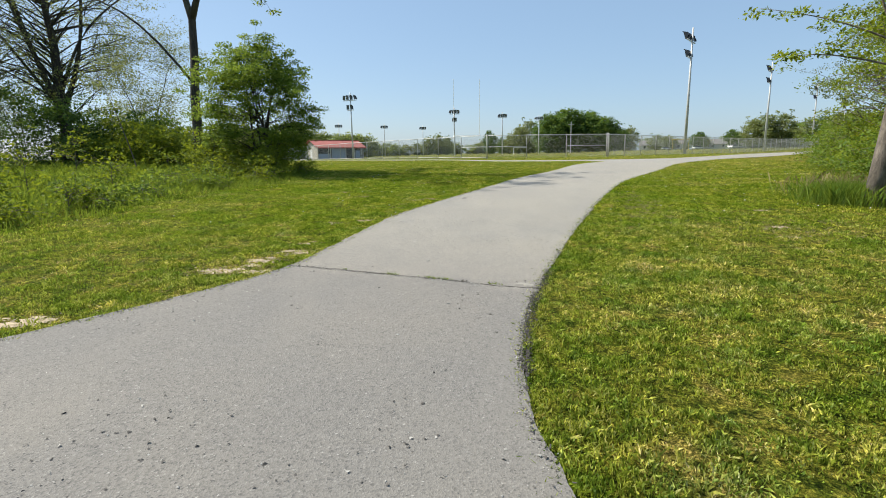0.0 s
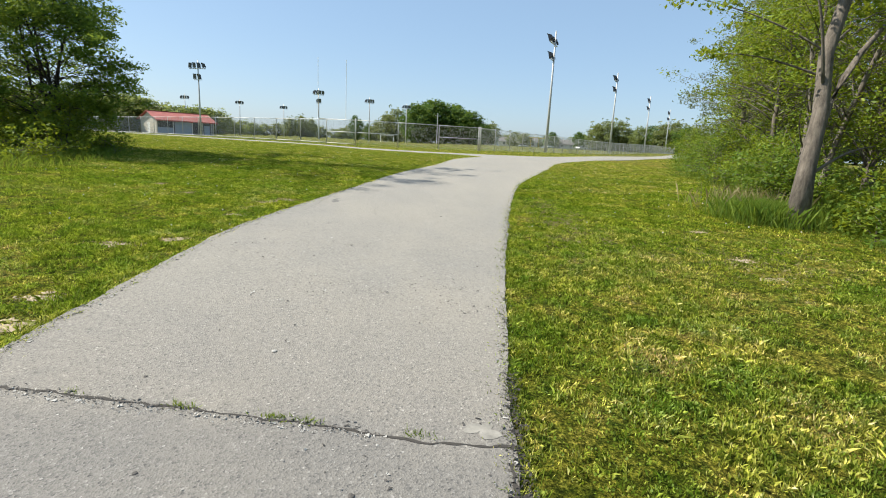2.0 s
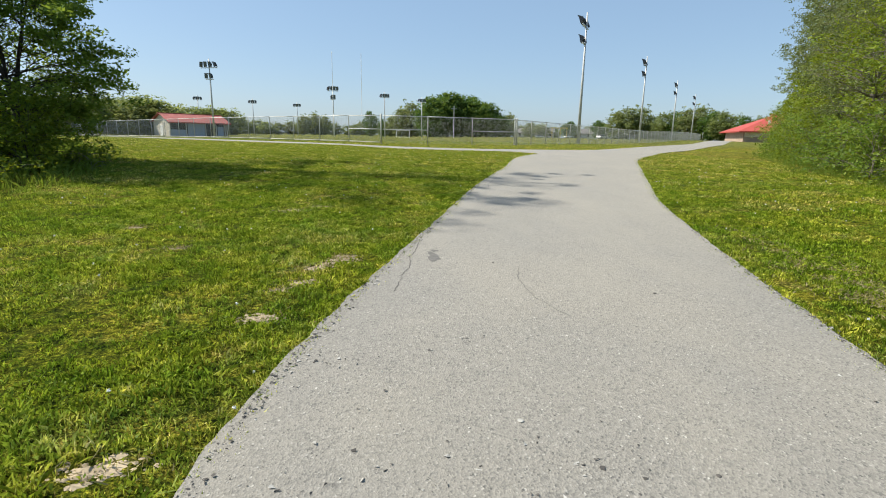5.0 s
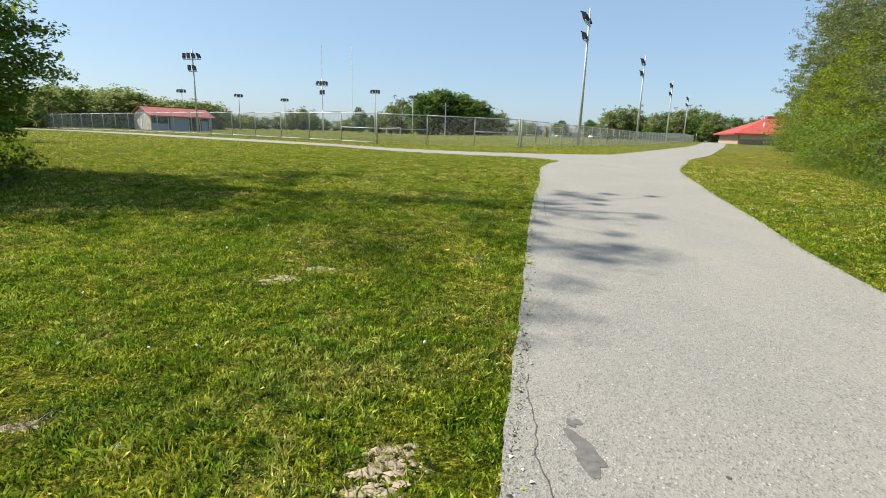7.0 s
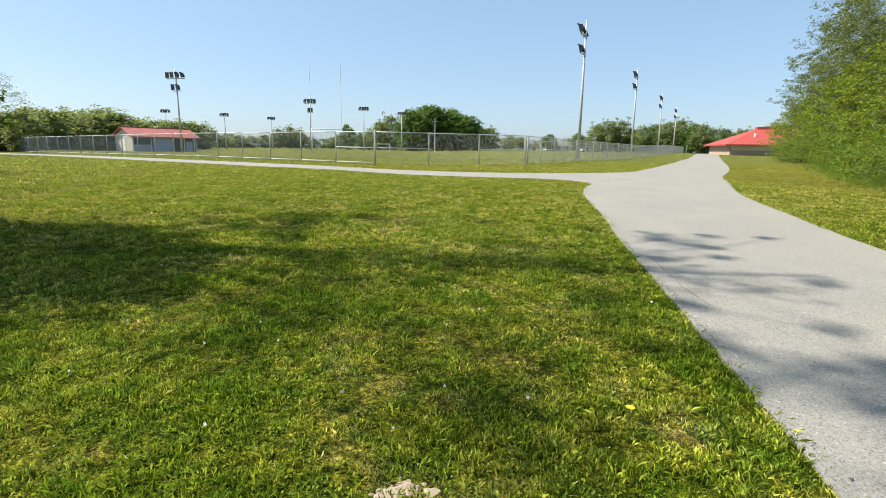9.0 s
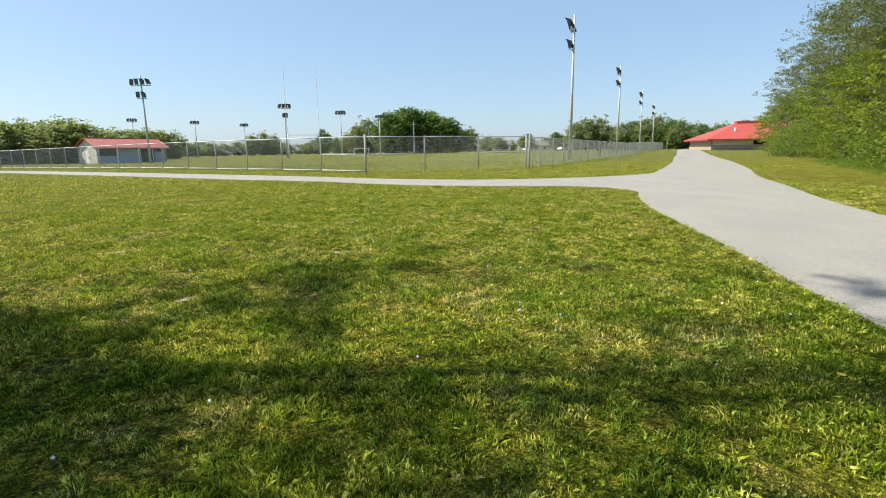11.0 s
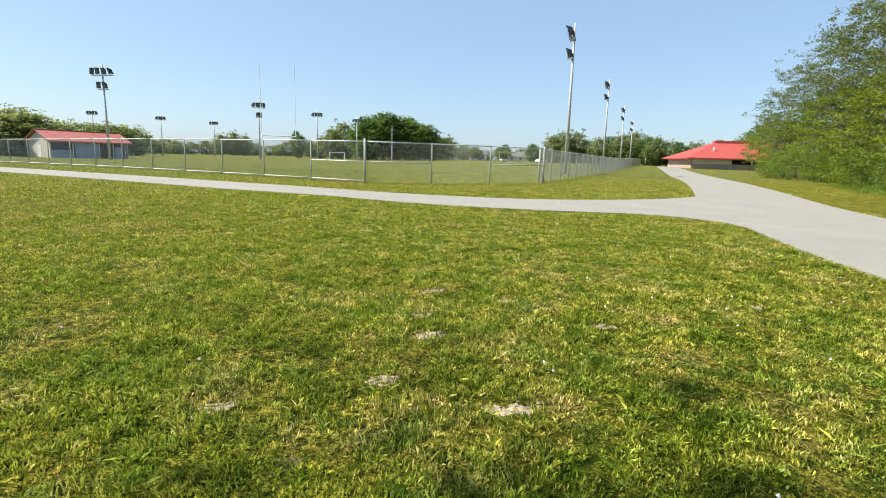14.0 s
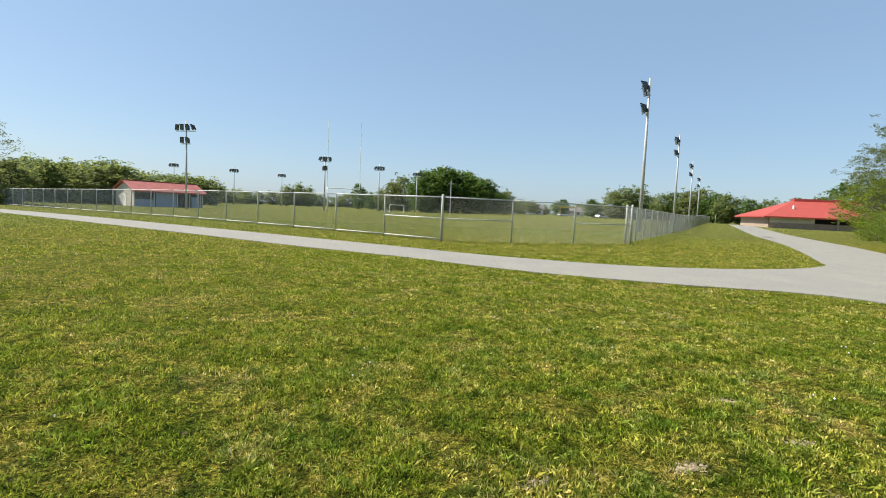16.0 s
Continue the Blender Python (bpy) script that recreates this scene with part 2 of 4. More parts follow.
BLUE = mat_plain("blue_grey_paint", (0.30, 0.36, 0.46), 0.6, 0.0, 0.1)
# Near-black that paints the shade in open fronts; also the bench rail's colour
DARK = mat_plain("shade_and_rail_dark", (0.05, 0.05, 0.055), 0.8)
RED = mat_plain("red_metal_roof", (0.36, 0.058, 0.042), 0.75, 0.0, 0.15, 1.2)
RED_FADED = mat_plain("faded_red_roof", (0.40, 0.125, 0.10), 0.65, 0.0, 0.2, 1.2)
RED_TRIM = mat_plain("red_trim", (0.36, 0.055, 0.04), 0.5)
BRICK = mat_plain("tan_masonry", (0.36, 0.27, 0.20), 0.85, 0.0, 0.2, 2.0)
YELLOW = mat_plain("yellow_paint", (0.62, 0.45, 0.05), 0.5)
CRACK = mat_plain("crack_dirt", (0.045, 0.04, 0.034), 0.95)
TAR = mat_plain("broken_asphalt", (0.085, 0.078, 0.07), 0.95, 0.0, 0.4, 18.0)
SOIL = mat_plain("bare_soil", (0.37, 0.295, 0.195), 0.95, 0.0, 0.4, 13.0)
DUST = mat_plain("pale_dust", (0.235, 0.222, 0.192), 0.95, 0.0, 0.3, 14.0)
STAIN = mat_plain("damp_stain", (0.125, 0.118, 0.106), 0.85, 0.0, 0.3, 25.0)
STONE = mat_plain("pale_stone", (0.36, 0.35, 0.32), 0.85, 0.0, 0.3, 20.0)
CAR_SILVER = mat_plain("silver_car_paint", (0.60, 0.61, 0.62), 0.3, 0.4, 0.03)
GLASS_DARK = mat_plain("dark_glass", (0.03, 0.035, 0.04), 0.08)
RUBBER = mat_plain("rubber", (0.03, 0.03, 0.03), 0.8)
HOUSEM = mat_plain("pale_house_wall", (0.62, 0.60, 0.56), 0.7)
SHINGLE = mat_plain("grey_shingle", (0.16, 0.15, 0.145), 0.9)
DANDELION = mat_plain("dandelion_yellow", (0.75, 0.52, 0.02), 0.7)

# ---- mesh building ----


class Mesh:
    """Gathers vertices and faces for one mesh object."""

    def __init__(self):
        self.v, self.f = [], []

    def face(self, *pts):
        i = len(self.v)
        self.v.extend(tuple(p) for p in pts)
        self.f.append(tuple(range(i, i + len(pts))))

    def box(self, x0, y0, z0, x1, y1, z1, m=None):
        c = [Vector((x, y, z)) for z in (z0, z1) for y in (y0, y1) for x in (x0, x1)]
        if m is not None:
            c = [m @ p for p in c]
        i = len(self.v)
        self.v.extend(tuple(p) for p in c)
        for q in ((0, 2, 3, 1), (4, 5, 7, 6), (0, 1, 5, 4), (2, 6, 7, 3), (0, 4, 6, 2), (1, 3, 7, 5)):
            self.f.append(tuple(i + j for j in q))
        return self

    def tube(self, pts, radii, sides=8, cap=True):
        pts = [Vector(p) for p in pts]
        if isinstance(radii, (int, float)):
            radii = [radii] * len(pts)
        base = len(self.v)
        up = Vector((0.31, 0.17, 0.93))
        for k, p in enumerate(pts):
            d = (pts[min(k + 1, len(pts) - 1)] - pts[max(k - 1, 0)])
            d = d.normalized() if d.length > 1e-9 else Vector((0, 0, 1))
            ref = up if abs(d.dot(up)) < 0.95 else Vector((1, 0, 0))
            a = d.cross(ref).normalized()
            b = d.cross(a)
            for s in range(sides):
                w = 2 * math.pi * s / sides
                self.v.append(tuple(p + radii[k] * (math.cos(w) * a + math.sin(w) * b)))
        for k in range(len(pts) - 1):
            for s in range(sides):
                q, r = base + k * sides, (s + 1) % sides
                self.f.append((q + s, q + r, q + sides + r, q + sides + s))
        if cap:
            self.f.append(tuple(base + s for s in range(sides))[::-1])
            self.f.append(tuple(base + (len(pts) - 1) * sides + s for s in range(sides)))
        return self

    def data(self, name, mat, smooth_faces=False):
        me = bpy.data.meshes.new(name)
        me.from_pydata(self.v, [], self.f)
        me.materials.append(mat)
        if smooth_faces:
            me.polygons.foreach_set("use_smooth", [True] * len(me.polygons))
        me.update()
        return me


def part(name, mesh, mat, parent=None, label="", smooth_faces=False, m=None):
    me = mesh if isinstance(mesh, bpy.types.Mesh) else mesh.data(name, mat, smooth_faces)
    ob = new(name, me)
    ob.parent = parent
    if m is not None:
        ob.matrix_local = m
    return tagged(ob, label)


def thing(name, m, label, category, group=""):
    ob = new(name)
    ob.empty_display_size = 0.3
    ob.matrix_basis = m
    return tagged(ob, label, category, group)


def polygons(name, verts, nper, mat):
    """A mesh of many separate faces with nper corners each, from an array of corners."""
    n = len(verts) // nper
    me = bpy.data.meshes.new(name)
    me.vertices.add(n * nper)
    me.vertices.foreach_set("co", np.ascontiguousarray(verts, np.float32).ravel())
    me.loops.add(n * nper)
    me.loops.foreach_set("vertex_index", np.arange(n * nper, dtype=np.int32))
    me.polygons.add(n)
    me.polygons.foreach_set("loop_start", np.arange(0, n * nper, nper, dtype=np.int32))
    me.polygons.foreach_set("loop_total", np.full(n, nper, np.int32))
    me.materials.append(mat)
    me.update(calc_edges=True)
    return me


# ---- ground ----
def spread(lo, hi, step, far):
    core = list(np.arange(lo, hi + 1e-6, step))
    out, s, a, b = [], step, [], []
    p, q = lo, hi
    while q < far:
        s *= 1.22
        p, q = p - s, q + s
        a.append(p)
        b.append(q)
    return np.array(a[::-1] + core + b)


gx, gy = spread(-30, 36, 0.6, 3000), spread(-12, 72, 0.6, 3000)
GX, GY = np.meshgrid(gx, gy)
gv = np.stack([GX, GY, gz(GX, GY)], -1).reshape(-1, 3)
nx, ny = len(gx), len(gy)
gi = (np.arange(ny - 1)[:, None] * nx + np.arange(nx - 1)[None]).ravel()
gme = bpy.data.meshes.new("ground")
gme.from_pydata(gv.tolist(), [], np.stack([gi, gi + 1, gi + nx + 1, gi + nx], 1).tolist())
gme.materials.append(GROUND)
gme.polygons.foreach_set("use_smooth", [True] * len(gme.polygons))
ground = tagged(new("ground", gme), "mown green and yellow park lawn with bare spots", "lawn", kind="structure")

# ---- paths ----
LEFT = [(-13.0, -9.0), (-8.4, -3.4), (-5.0, 0.9), (-3.23, 3.11), (-2.39, 4.0), (-1.62, 5.03), (-1.21, 6.34), (-0.66, 8.3), (-0.15, 9.5), (0.5, 10.8), (1.38, 12.5), (2.7, 15.1), (4.2, 17.95), (5.2, 19.7),
        (6.8, 22.8), (8.65, 25.4), (12.4, 29.2), (16.9, 33.8), (23.3, 39.6), (32.4, 48.3), (44, 60), (57, 72.6), (82, 97.5), (108, 123)]
RIGHT = [(-6.5, -11.5), (-1.2, -4.2), (0.5, 0.1), (0.60, 2.0), (0.80, 3.1), (1.13, 4.14), (1.62, 5.36), (2.46, 7.33), (3.1, 8.7), (3.73, 10.1), (5.25, 13.1), (6.5, 15.06), (8.2, 17.6), (9.15, 19.0),
         (10.6, 21.2), (12.1, 23.1), (14.9, 26.0), (18.4, 29.6), (25.2, 35.6), (35.2, 45.2), (47.0, 56.8), (60.0, 69.4), (85, 94), (111, 119.5)]
LOW = [(8.75, 25.35), (9.15, 25.95), (9.5, 26.8), (9.35, 27.9), (8.55, 28.8), (7.3, 29.5), (5.6, 30.7), (3.9, 32.1), (2.1, 33.8), (-0.8, 36.9), (-4.7, 41.9), (-10.4, 49.0), (-18, 58.6), (-24, 66), (-45, 92)]
UPP = [(18.6, 35.0), (17.0, 33.95), (15.2, 33.2), (13.2, 32.8), (11.2, 32.75), (9.2, 33.05), (7.2, 33.9), (4.3, 36.2), (1.2, 39.2), (-3.4, 44.9), (-8.7, 51.4), (-12.0, 55.5), (-16.0, 60.5), (-22, 68), (-43, 94)]


def curve_through(pts, n):
    """Points evenly along a smooth line through the given ones."""
    p = np.array(pts, float)
    t = np.arange(len(p))
    tan = np.gradient(p, axis=0)
    s = np.linspace(0, len(p) - 1, n)
    i = np.minimum(s.astype(int), len(p) - 2)
    u = (s - i)[:, None]
    h = (2 * u**3 - 3 * u**2 + 1, u**3 - 2 * u**2 + u, -2 * u**3 + 3 * u**2, u**3 - u**2)
    return h[0] * p[i] + h[1] * tan[i] + h[2] * p[i + 1] + h[3] * tan[i + 1]


def ragged(line, amount):
    out = []
    for x, y in line:
        k = noise.noise((x * 3.1, y * 3.1, 7)) * 0.6 + noise.noise((x * 11, y * 11, 3)) * 0.35
        out.append((x + amount * k, y - amount * 0.5 * k))
    return np.array(out)


def ribbon(name, left, right, n, lift, mat, label):
    a, b = ragged(curve_through(left, n), 0.035), ragged(curve_through(right, n), 0.035)
    cols = np.linspace(0, 1, 7)
    v, f = [], []
    for i in range(n):
        for c in cols:
            x, y = a[i] * (1 - c) + b[i] * c
            v.append((x, y, gzf(x, y) + lift))
    w = len(cols)
    for i in range(n - 1):
        for j in range(w - 1):
            q = i * w + j
            f.append((q, q + 1, q + w + 1, q + w))
    edge = len(v)
    for i in range(n):
        for side, j in ((a, 0), (b, w - 1)):
            x, y, z = v[i * w + j]
            v.append((x, y, z - 0.06))
    for i in range(n - 1):
        f.append((i * w, (i + 1) * w, edge + 2 * i + 2, edge + 2 * i))
        f.append((i * w + w - 1, edge + 2 * i + 1, edge + 2 * i + 3, (i + 1) * w + w - 1))
    me = bpy.data.meshes.new(name)
    me.from_pydata(v, [], f)
    me.materials.append(mat)
    me.update()
    return tagged(new(name, me), label, "path", kind="structure"), np.concatenate([a, b[::-1]])


path_main, POLY_MAIN = ribbon("pavement", LEFT, RIGHT, 700, 0.026, PATHM, "pale grey cracked asphalt foot path")
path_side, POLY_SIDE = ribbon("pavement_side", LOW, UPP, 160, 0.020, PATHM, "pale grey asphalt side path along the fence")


def inside(poly, x, y):
    r = np.zeros(len(x), bool)
    px, py = poly[:, 0], poly[:, 1]
    j = len(poly) - 1
    for i in range(len(poly)):
        c = ((py[i] > y) != (py[j] > y))
        if c.any():
            r ^= c & (x < (px[j] - px[i]) * (y - py[i]) / (py[j] - py[i] + 1e-12) + px[i])
        j = i
    return r


# ---- bare soil in the lawn ----
SOILS = [(0.05, 10.95, .14), (-.2, 10.62, .2), (-.33, 10.25, .2), (-.5, 10.1, .14), (-2.13, 12.47, .14), (-1.48, 11.48, .12), (-3.38, 3.54, .5), (-2.26, 5.03, .7), (-2.0, 5.5, .4), (-1.75, 5.9, .45), (-1.6, 6.4, .25), (-1.6, 7.98, .3), (-1.08, 8.18, .25), (6.2, 8.45, .25), (5.43, 6.91, .35), (5.07, 6.19, .25), (-0.6, 9.56, .22), (-0.09, 10.73, .2),
         (-0.41, 13.3, .3), (0.01, 10.85, .22), (-0.13, 13.55, .2), (-1.36, 19.62, .2), (0.65, 23.15, .16), (1.65, 23.25, .2), (1.17, 22.68, .18), (0.28, 22.5, .16), (0.19, 22.08, .22), (1.56, 21.87, .17),
         (-1.24, 21.5, .16), (-0.32, 21.5, .18), (0.24, 20.96, .2), (-0.28, 23.2, .12), (1.77, 23.95, .14), (3.62, 21.95, .18)]
SOILS = [(sx, sy, .72 * sr) for sx, sy, sr in SOILS]
rng = np.random.default_rng(5)
for sx, sy, sr in SOILS:
    bm = Mesh()
    for blob in range(9):
        cx, cy = sx + rng.normal(0, sr * .42), sy + rng.normal(0, sr * .22)
        k, rr = 18, sr * rng.uniform(.11, .27)
        step = np.cumsum(rng.normal(0, .25, k))
        step -= np.linspace(0, step[-1], k)
        rim = []
        for i in range(k):
            w = 2 * math.pi * i / k
            r = rr * max(.3, 1 + .6 * step[i] + rng.normal(0, .18))
            x, y = cx + 1.4 * r * math.cos(w), cy + .8 * r * math.sin(w)
            rim.append((x, y, gzf(x, y) - .002))
        mid = (cx, cy, gzf(cx, cy) + rng.uniform(.004, .010))
        for i in range(k):
            bm.face(rim[i], rim[(i + 1) % k], mid)
    for clod in range(int(40 + 160 * sr)):
        k = int(rng.integers(6, 10))
        cx, cy = sx + rng.normal(0, sr * .48), sy + rng.normal(0, sr * .22)
        rr = rng.uniform(.006, .018) * (1 + sr)
        ph, top, rim = rng.uniform(0, 6), [], []
        for i in range(k):
            w = 2 * math.pi * i / k + ph
            r = rr * rng.uniform(.6, 1.2)
            x, y = cx + 1.3 * r * math.cos(w), cy + r * math.sin(w)
            rim.append((x, y, gzf(x, y) - .004))
        mid = (cx, cy, gzf(cx, cy) + rng.uniform(.003, .009))
        for i in range(k):
            bm.face(rim[i], rim[(i + 1) % k], mid)
    part("soil_patch", bm, SOIL, ground)

# ---- grass ----
def value_noise(x, y, size, seed):
    """Smooth random values from 0 to 1, that change over about size metres."""
    g = np.random.default_rng(seed).random((256, 256))
    u, v = x / size + 500, y / size + 500
    i, j = np.floor(u).astype(int), np.floor(v).astype(int)
    s, t = smooth(u - i), smooth(v - j)
    i0, j0, i1, j1 = i % 256, j % 256, (i + 1) % 256, (j + 1) % 256
    return (g[i0, j0] * (1 - s) + g[i1, j0] * s) * (1 - t) + (g[i0, j1] * (1 - s) + g[i1, j1] * s) * t



def turf_points(n, x0, x1, y0, y1):
    return rng.uniform(x0, x1, n), rng.uniform(y0, y1, n)


def mow_edge(y):
    """The lawn's western edge, where the rough weeds begin."""
    return np.interp(y, [-10, 7.5, 9.4, 11.8, 13, 14.6, 17.6, 22, 30, 60], [-10, -6.8, -6.15, -6.2, -5.3, -4.3, -3.8, -5.6, -9, -30])


def wood_edge(y):
    """The lawn's eastern edge along the wood."""
    return np.interp(y, [-10, 5.6, 6.9, 8.4, 8.9, 9.4, 11, 13.4, 17, 19, 22, 27.5, 32, 41.5, 62], [8.6, 7.5, 8.0, 8.4, 8.1, 8.0, 9.4, 11.4, 13.4, 14.4, 17.0, 22.2, 28.0, 39.0, 57])


def blades(name, x, y, h, w, lean, mat, label, cat, corners=4):
    n = len(x)
    a = rng.uniform(0, 2 * np.pi, n)
    z = gz(x, y) - 0.004
    dx, dy = np.cos(a) * w / 2, np.sin(a) * w / 2
    la = rng.uniform(0, 2 * np.pi, n)
    ll = np.abs(rng.normal(0, lean, n)) * h
    hx, hy = np.cos(la) * ll, np.sin(la) * ll
    bend = .5 if corners == 3 else .66
    v = np.empty((n, 4, 3), np.float32)
    v[:, 0] = np.stack([x - dx * .7, y - dy * .7, z], 1)
    v[:, 1] = np.stack([x + dx * .7, y + dy * .7, z], 1)
    v[:, 2] = np.stack([x + dx + hx * bend, y + dy + hy * bend, z + h * .62], 1)
    v[:, 3] = np.stack([x + hx * 1.1, y + hy * 1.1, z + h * rng.uniform(.75, 1.05, n)], 1)
    if corners == 3:
        v = v[:, (0, 2, 3)]
    ob = new(name, polygons(name, v.reshape(-1, 3), corners, mat))
    return tagged(ob, label, cat, kind="stuff")


def lawn_clear(x, y):
    ok = ~inside(POLY_MAIN, x, y) & ~inside(POLY_SIDE, x, y)
    for sx, sy, sr in SOILS:
        d = ((x - sx) / 1.6) ** 2 + ((y - sy) / .8) ** 2
        ok &= ~((d < (sr * .62) ** 2) & (rng.random(len(x)) < .85))
    return ok


cand = 8200000
bx, by = turf_points(cand, -9, 17, -1, 36)
near = np.abs(bx - (0.0 + np.clip(by - 4, 0, 30) * 0.07))
dens = np.where(near < 3.4, 1.0, np.where(near < 6, .5, .2)) * np.where(by < 27, 1.0, 0.3)
keep = (rng.random(cand) < dens * 0.62) & (bx > mow_edge(by) - .4) & (bx < wood_edge(by) + .4)
bx, by = bx[keep], by[keep]
keep = lawn_clear(bx, by)
bx, by = bx[keep], by[keep]
tuft = .32 * value_noise(bx, by, .055, 1) + .32 * value_noise(bx, by, .13, 2) + .24 * value_noise(bx, by, .33, 4) + .12 * value_noise(bx, by, .9, 3)
keep = tuft > .30 + .20 * rng.random(len(bx))
bx, by, tuft = bx[keep], by[keep], tuft[keep]
hh = (.008 + .125 * np.clip(tuft - .34, 0, 1) + rng.exponential(.004, len(bx))).clip(.008, .068)
ww = rng.uniform(.0075, .016, len(bx)) * np.where(np.abs(bx) > 6, 1.6, 1) * np.where(by > 27, 1.5, 1)
blades("mown_grass", bx, by, hh, ww, .6, BLADES, "short mown grass and clover on the lawn", "grass", 3)

far_n = 170000
qx, qy = turf_points(far_n, -30, 30, 12, 60)
keep = ((qx < mow_edge(qy) - .4) & (qy > 22) & (qx > -.72 * qy) | (qy > 34)) & (qx < wood_edge(qy))
qx, qy = qx[keep], qy[keep]
keep = ~inside(POLY_MAIN, qx, qy) & ~inside(POLY_SIDE, qx, qy)
qx, qy = qx[keep], qy[keep]
blades("field_grass", qx, qy, rng.uniform(.025, .06, len(qx)), rng.uniform(.020, .045, len(qx)), .8, BLADES, "mown grass towards the playing field", "grass")

# fringe of longer blades hanging over the asphalt
fx, fy = [], []
for line in (curve_through(LEFT, 900), curve_through(RIGHT, 900)):
    keep = line[:, 1] < 32
    for x, y in line[keep]:
        k = 26
        fx.extend(x + rng.normal(0, .05, k))
        fy.extend(y + rng.normal(0, .05, k))
fx, fy = np.array(fx), np.array(fy)
keep = ~inside(POLY_SIDE, fx, fy) & ~((fx > 8.3) & (fx < 17.5) & (fy > 24.6) & (fy - fx > 13.5))
fx, fy = fx[keep], fy[keep]
blades("edge_grass", fx, fy, rng.uniform(.02, .055, len(fx)), rng.uniform(.005, .010, len(fx)), .8, BLADES, "longer grass fringing the path's edge", "grass")

# straw about the bare spots
tx = np.concatenate([sx + rng.normal(0, sr * .8, 110) for sx, sy, sr in SOILS])
ty = np.concatenate([sy + rng.normal(0, sr * .5, 110) for sx, sy, sr in SOILS])
keep = ~inside(POLY_MAIN, tx, ty)
tx, ty = tx[keep], ty[keep]
blades("dry_turf", tx, ty, rng.uniform(.012, .04, len(tx)), rng.uniform(.004, .010, len(tx)), 1.2, STRAW, "dry straw-coloured turf round bare spots", "grass")

ty = np.concatenate([rng.normal(9.2, 1.1, 6000), rng.normal(7.0, .7, 2600), rng.normal(5.2, .6, 2600)])
tx = np.concatenate([4.2 + (ty[:6000] - 9.2) * .36 + rng.normal(0, .27, 6000), rng.normal(5.5, .9, 2600), rng.normal(-2.2, .7, 2600)])
keep = ~inside(POLY_MAIN, tx, ty) & (value_noise(tx, ty, .17, 8) > .38)
tx, ty = tx[keep], ty[keep]
blades("straw_turf", tx, ty, rng.uniform(.015, .04, len(tx)), rng.uniform(.008, .016, len(tx)), 1.0, STRAW, "yellowed dry grass beside the path", "grass", 3)

# loose grit along the asphalt's edge
def grit(name, line, n, mat, label):
    i = rng.integers(0, len(line), n)
    p = line[i] + rng.normal(0, .022, (n, 2))
    r = rng.exponential(.0045, n).clip(.003, .016)
    z = gz(p[:, 0], p[:, 1]) + .026
    q = rng.normal(0, 1, (n, 4, 3))
    q /= np.linalg.norm(q, axis=2, keepdims=True)
    q[:, :, 2] = np.abs(q[:, :, 2]) * .8
    v = np.stack([p[:, 0], p[:, 1], z], 1)[:, None] + q * r[:, None, None]
    tri = v[:, ((0, 1, 2), (0, 2, 3), (0, 3, 1), (1, 3, 2))].reshape(-1, 3)
    return tagged(new(name, polygons(name, tri, 3, mat)), label, "gravel", kind="stuff")


rl = curve_through(RIGHT, 3000)
broken = rl[(rl[:, 1] > 2.3) & (rl[:, 1] < 4.7)]
ll = curve_through(LEFT, 3000)
grit("dark_grit", np.concatenate([rl[(rl[:, 1] > .5) & (rl[:, 1] < 14)] - (.02, 0), ll[(ll[:, 1] > 2) & (ll[:, 1] < 18)] + (.05, 0)]), 6500, TAR, "dark asphalt crumbs along the path's edge")
grit("edge_crumbs", np.concatenate([broken, broken + (.03, 0)]), 3600, CRACK, "black crumbled asphalt at the path's broken edge")
grit("pale_grit", np.concatenate([rl[(rl[:, 1] > .5) & (rl[:, 1] < 14)] - (.04, 0), ll[(ll[:, 1] > 2) & (ll[:, 1] < 18)] + (.09, 0)]), 2200, STONE, "pale gravel crumbs along the path's edge")

lx, ly = turf_points(60000, -4, 2.5, 0, 9)
keep = inside(POLY_MAIN, lx, ly) & (value_noise(lx, ly, .7, 31) * .6 + value_noise(lx, ly, .16, 32) * .4 > .6)
loose = np.stack([lx[keep], ly[keep]], 1)
grit("loose_grit", loose, 3200, TAR, "dark loose grit scattered on the asphalt")
grit("loose_stones", loose, 1800, STONE, "pale loose grit scattered on the asphalt")

jl = np.stack([np.linspace(-1.5, .5, 400), 4.49 - .42 * (np.linspace(-1.5, .5, 400) - .06) - .03], 1)
grit("joint_gravel", jl, 900, TAR, "dark crumbs along the joint across the path")
grit("joint_pebbles", jl - (0, .03), 700, STONE, "pale crumbs along the joint across the path")

# clover leaves in patches, and tufts growing out of the joint
cx, cy = turf_points(420000, -6, 9, 1, 29)
keep = value_noise(cx, cy, .55, 21) * .6 + value_noise(cx, cy, .17, 22) * .4 > .57
cx, cy = cx[keep], cy[keep]
keep = lawn_clear(cx, cy) & (cx > mow_edge(cy))
cx, cy = cx[keep], cy[keep]
n = len(cx)
nor = np.stack([rng.normal(0, .7, n), rng.normal(0, .7, n), np.ones(n)], 1)
w = rng.uniform(0, 2 * np.pi, n)
u = np.stack([np.cos(w), np.sin(w), -nor[:, 0] * np.cos(w) - nor[:, 1] * np.sin(w)], 1)
v = np.stack([-np.sin(w), np.cos(w), nor[:, 0] * np.sin(w) - nor[:, 1] * np.cos(w)], 1)
size = rng.uniform(.004, .008, n)[:, None]
mid = np.stack([cx, cy, gz(cx, cy) + rng.uniform(.022, .052, n)], 1)
q = np.stack([mid - u * size, mid + v * size * .9, mid + u * size, mid - v * size * .9], 1)
